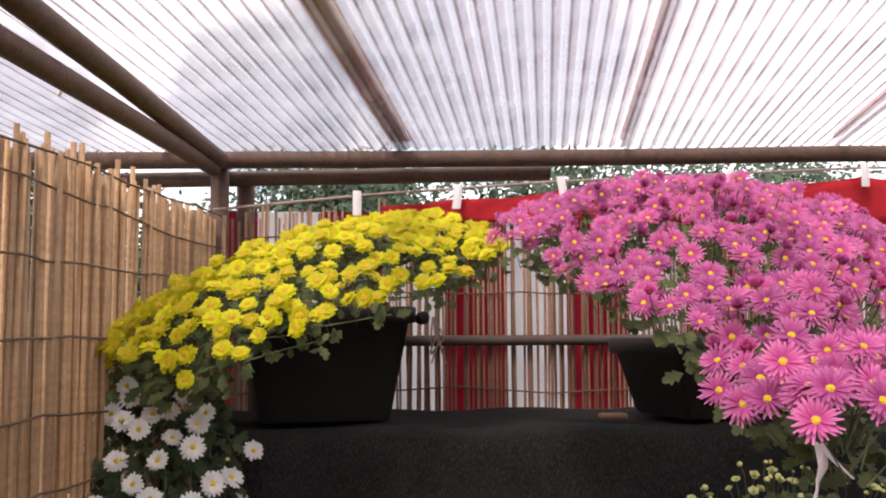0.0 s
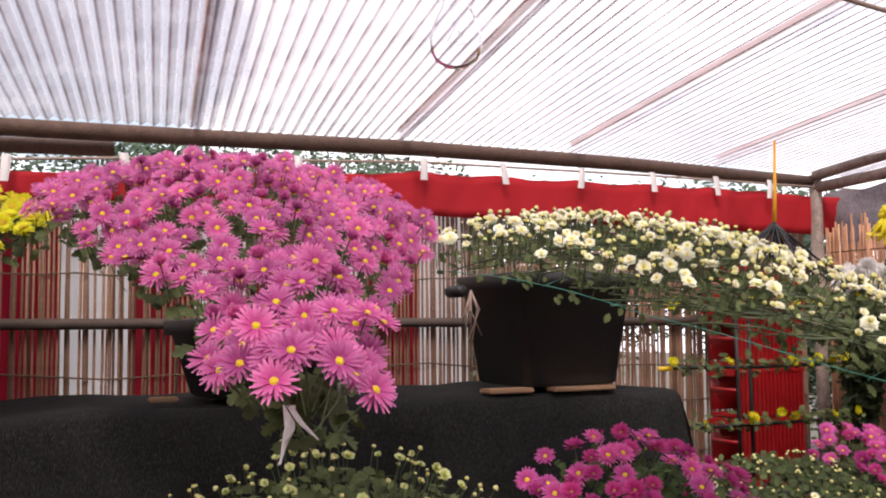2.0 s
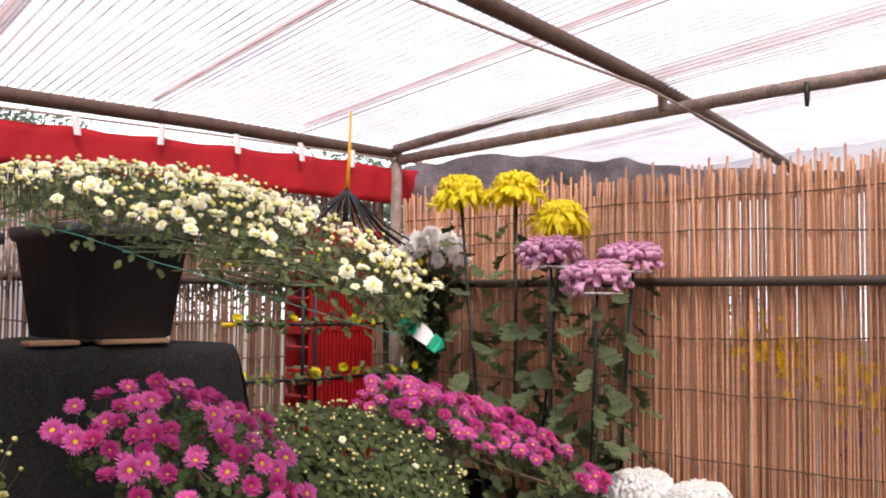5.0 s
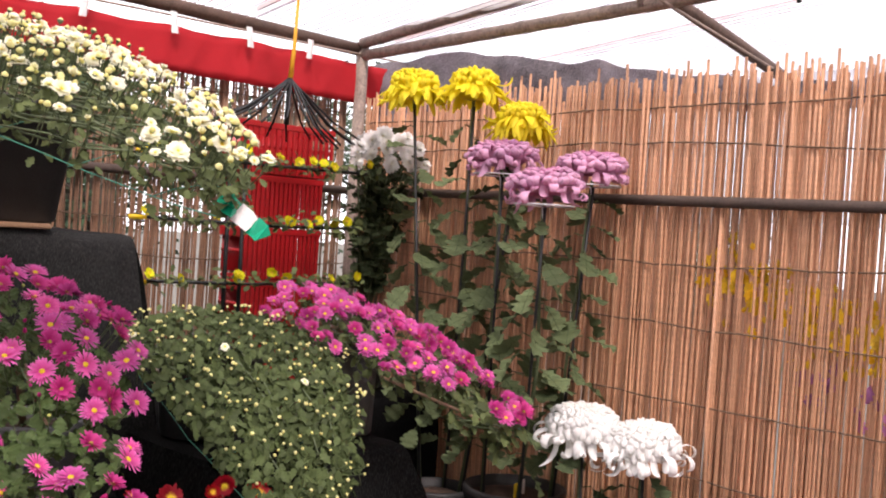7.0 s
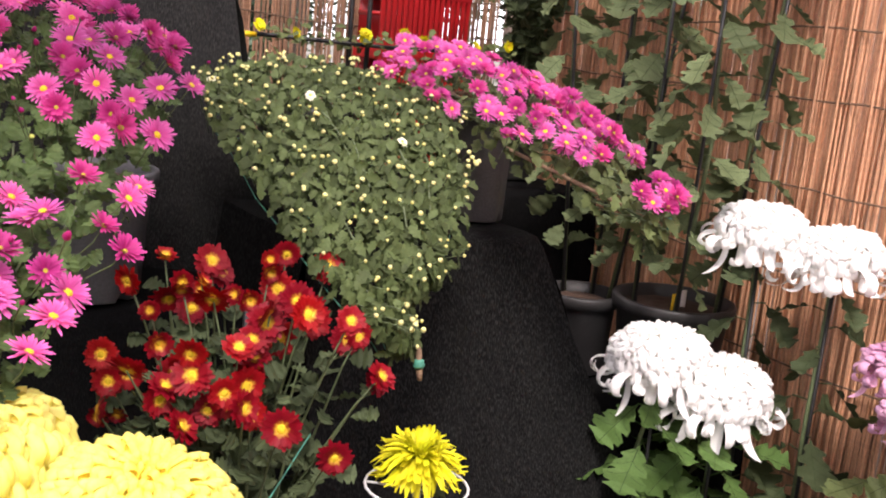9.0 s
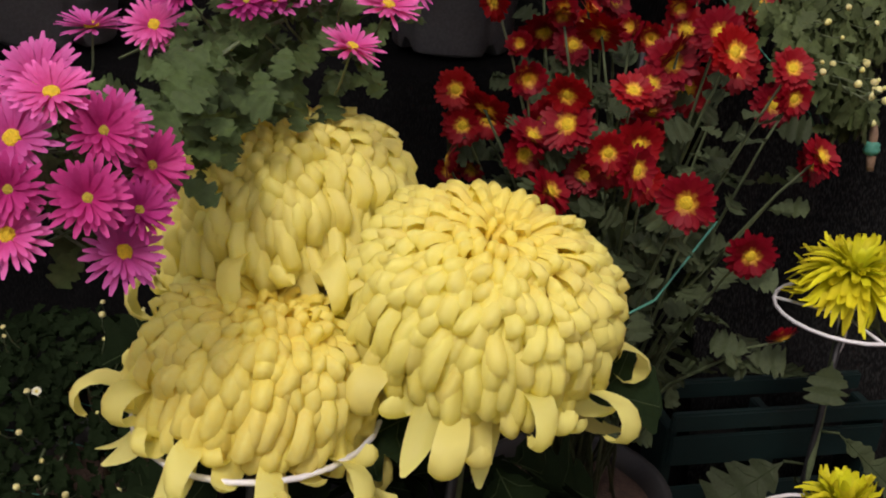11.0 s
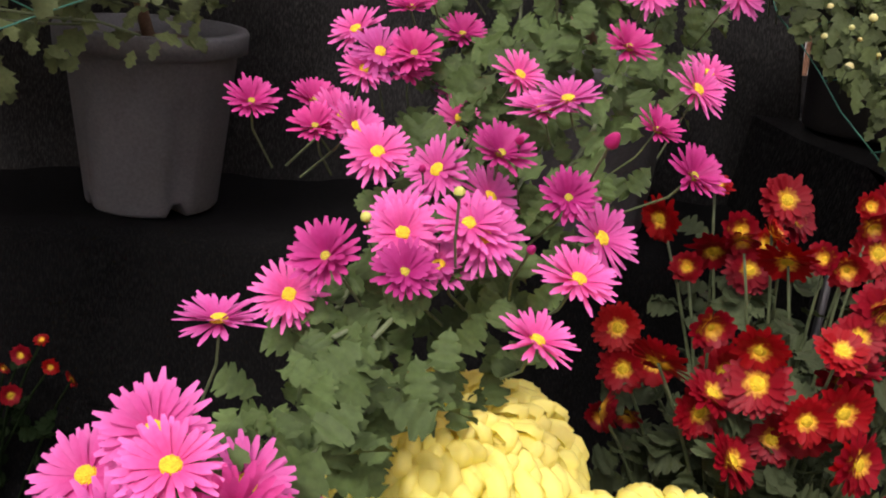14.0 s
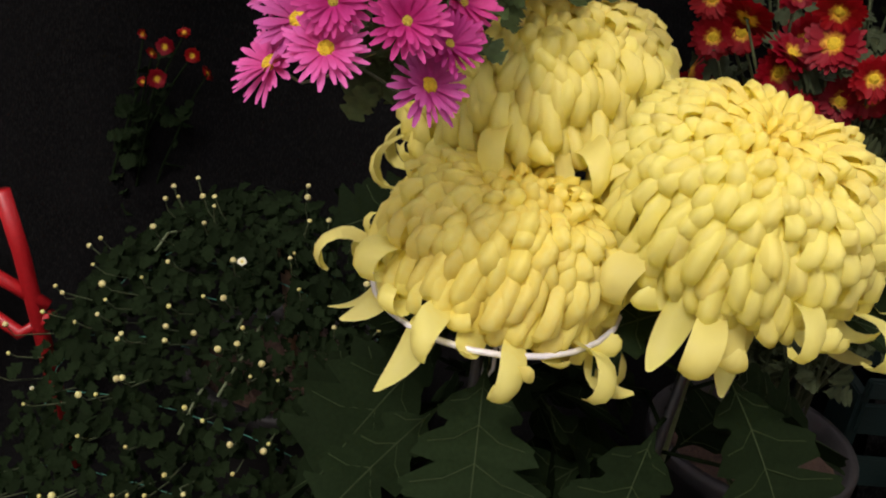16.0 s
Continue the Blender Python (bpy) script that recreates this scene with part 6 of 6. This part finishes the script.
y = BACK - 0.02
while y > -0.6:
    ys.append((left_x(y) - 0.012, y))
    y -= rnd_r.uniform(0.0075, 0.0112)
reed_screen(wall_left, ys, M_REED_L, M_REED_LST, 0.0054, 0.02, 1.765, 36, 300)
twine_rows(wall_left, (left_x(BACK - 0.02), BACK - 0.02, 0), (left_x(-0.6), -0.6, 0), (0.9, 1.1, 1.225, 1.35, 1.472, 1.594, 1.70, 1.77), (1, 0, 0), 37)

# upright lath tied to the reed wall, and a flowering shrub pressed against it from outside
tagged(part("lath", tube([(RIGHT - 0.003, 1.164, 1.477), (RIGHT - 0.003, 1.165, 0.9), (RIGHT - 0.003, 1.116, 0.02)], 0.005, 6), M_REED_ST), "pale split-bamboo lath upright on the reed wall", "lath", kind="structure")
rnd_s = random.Random(88)
shrub = thing("flowering_shrub", (RIGHT + 0.10, 1.0, 0.0), "yellow and purple flowers glimpsed through the reed wall", "shrub")
M_GLIMPSE = material("yellow_shrub_petal", (0.80, 0.52, 0.02), 0.6, 0.2, 30, 0.1, island=0.3, translucent=0.4)
M_GLIMPSE_P = material("purple_shrub_petal", (0.42, 0.16, 0.36), 0.6, 0.2, 30, 0.1, island=0.3, translucent=0.4)
for mat, lab, count, y0, z0, y1, z1, spread_z in ((M_GLIMPSE, "yellow petals", 190, 1.20, 1.31, 0.70, 1.15, 0.045), (M_GLIMPSE_P, "purple petals", 26, 0.95, 1.08, 0.62, 0.98, 0.03)):
    lv = []
    for _ in range(count):
        u = rnd_s.random()
        p = Vector((RIGHT + rnd_s.uniform(0.010, 0.020), y0 + (y1 - y0) * u + rnd_s.gauss(0, 0.02), z0 + (z1 - z0) * u + rnd_s.gauss(0, spread_z)))
        lv.append(leaf(p, Vector((0, rnd_s.gauss(0, 0.4), -1)), Vector((-1, rnd_s.gauss(0, 0.3), rnd_s.gauss(0, 0.3))), rnd_s.uniform(0.02, 0.05), rnd_s))
    part("petals", join(*lv), mat, shrub, lab)["kind"] = "stuff"
part("stem", tube([(RIGHT + 0.10, 1.0, 0.0), (RIGHT + 0.08, 0.99, 0.6), (RIGHT + 0.05, 0.95, 1.2)], [0.010, 0.008, 0.004], 7), M_TWIG, shrub)
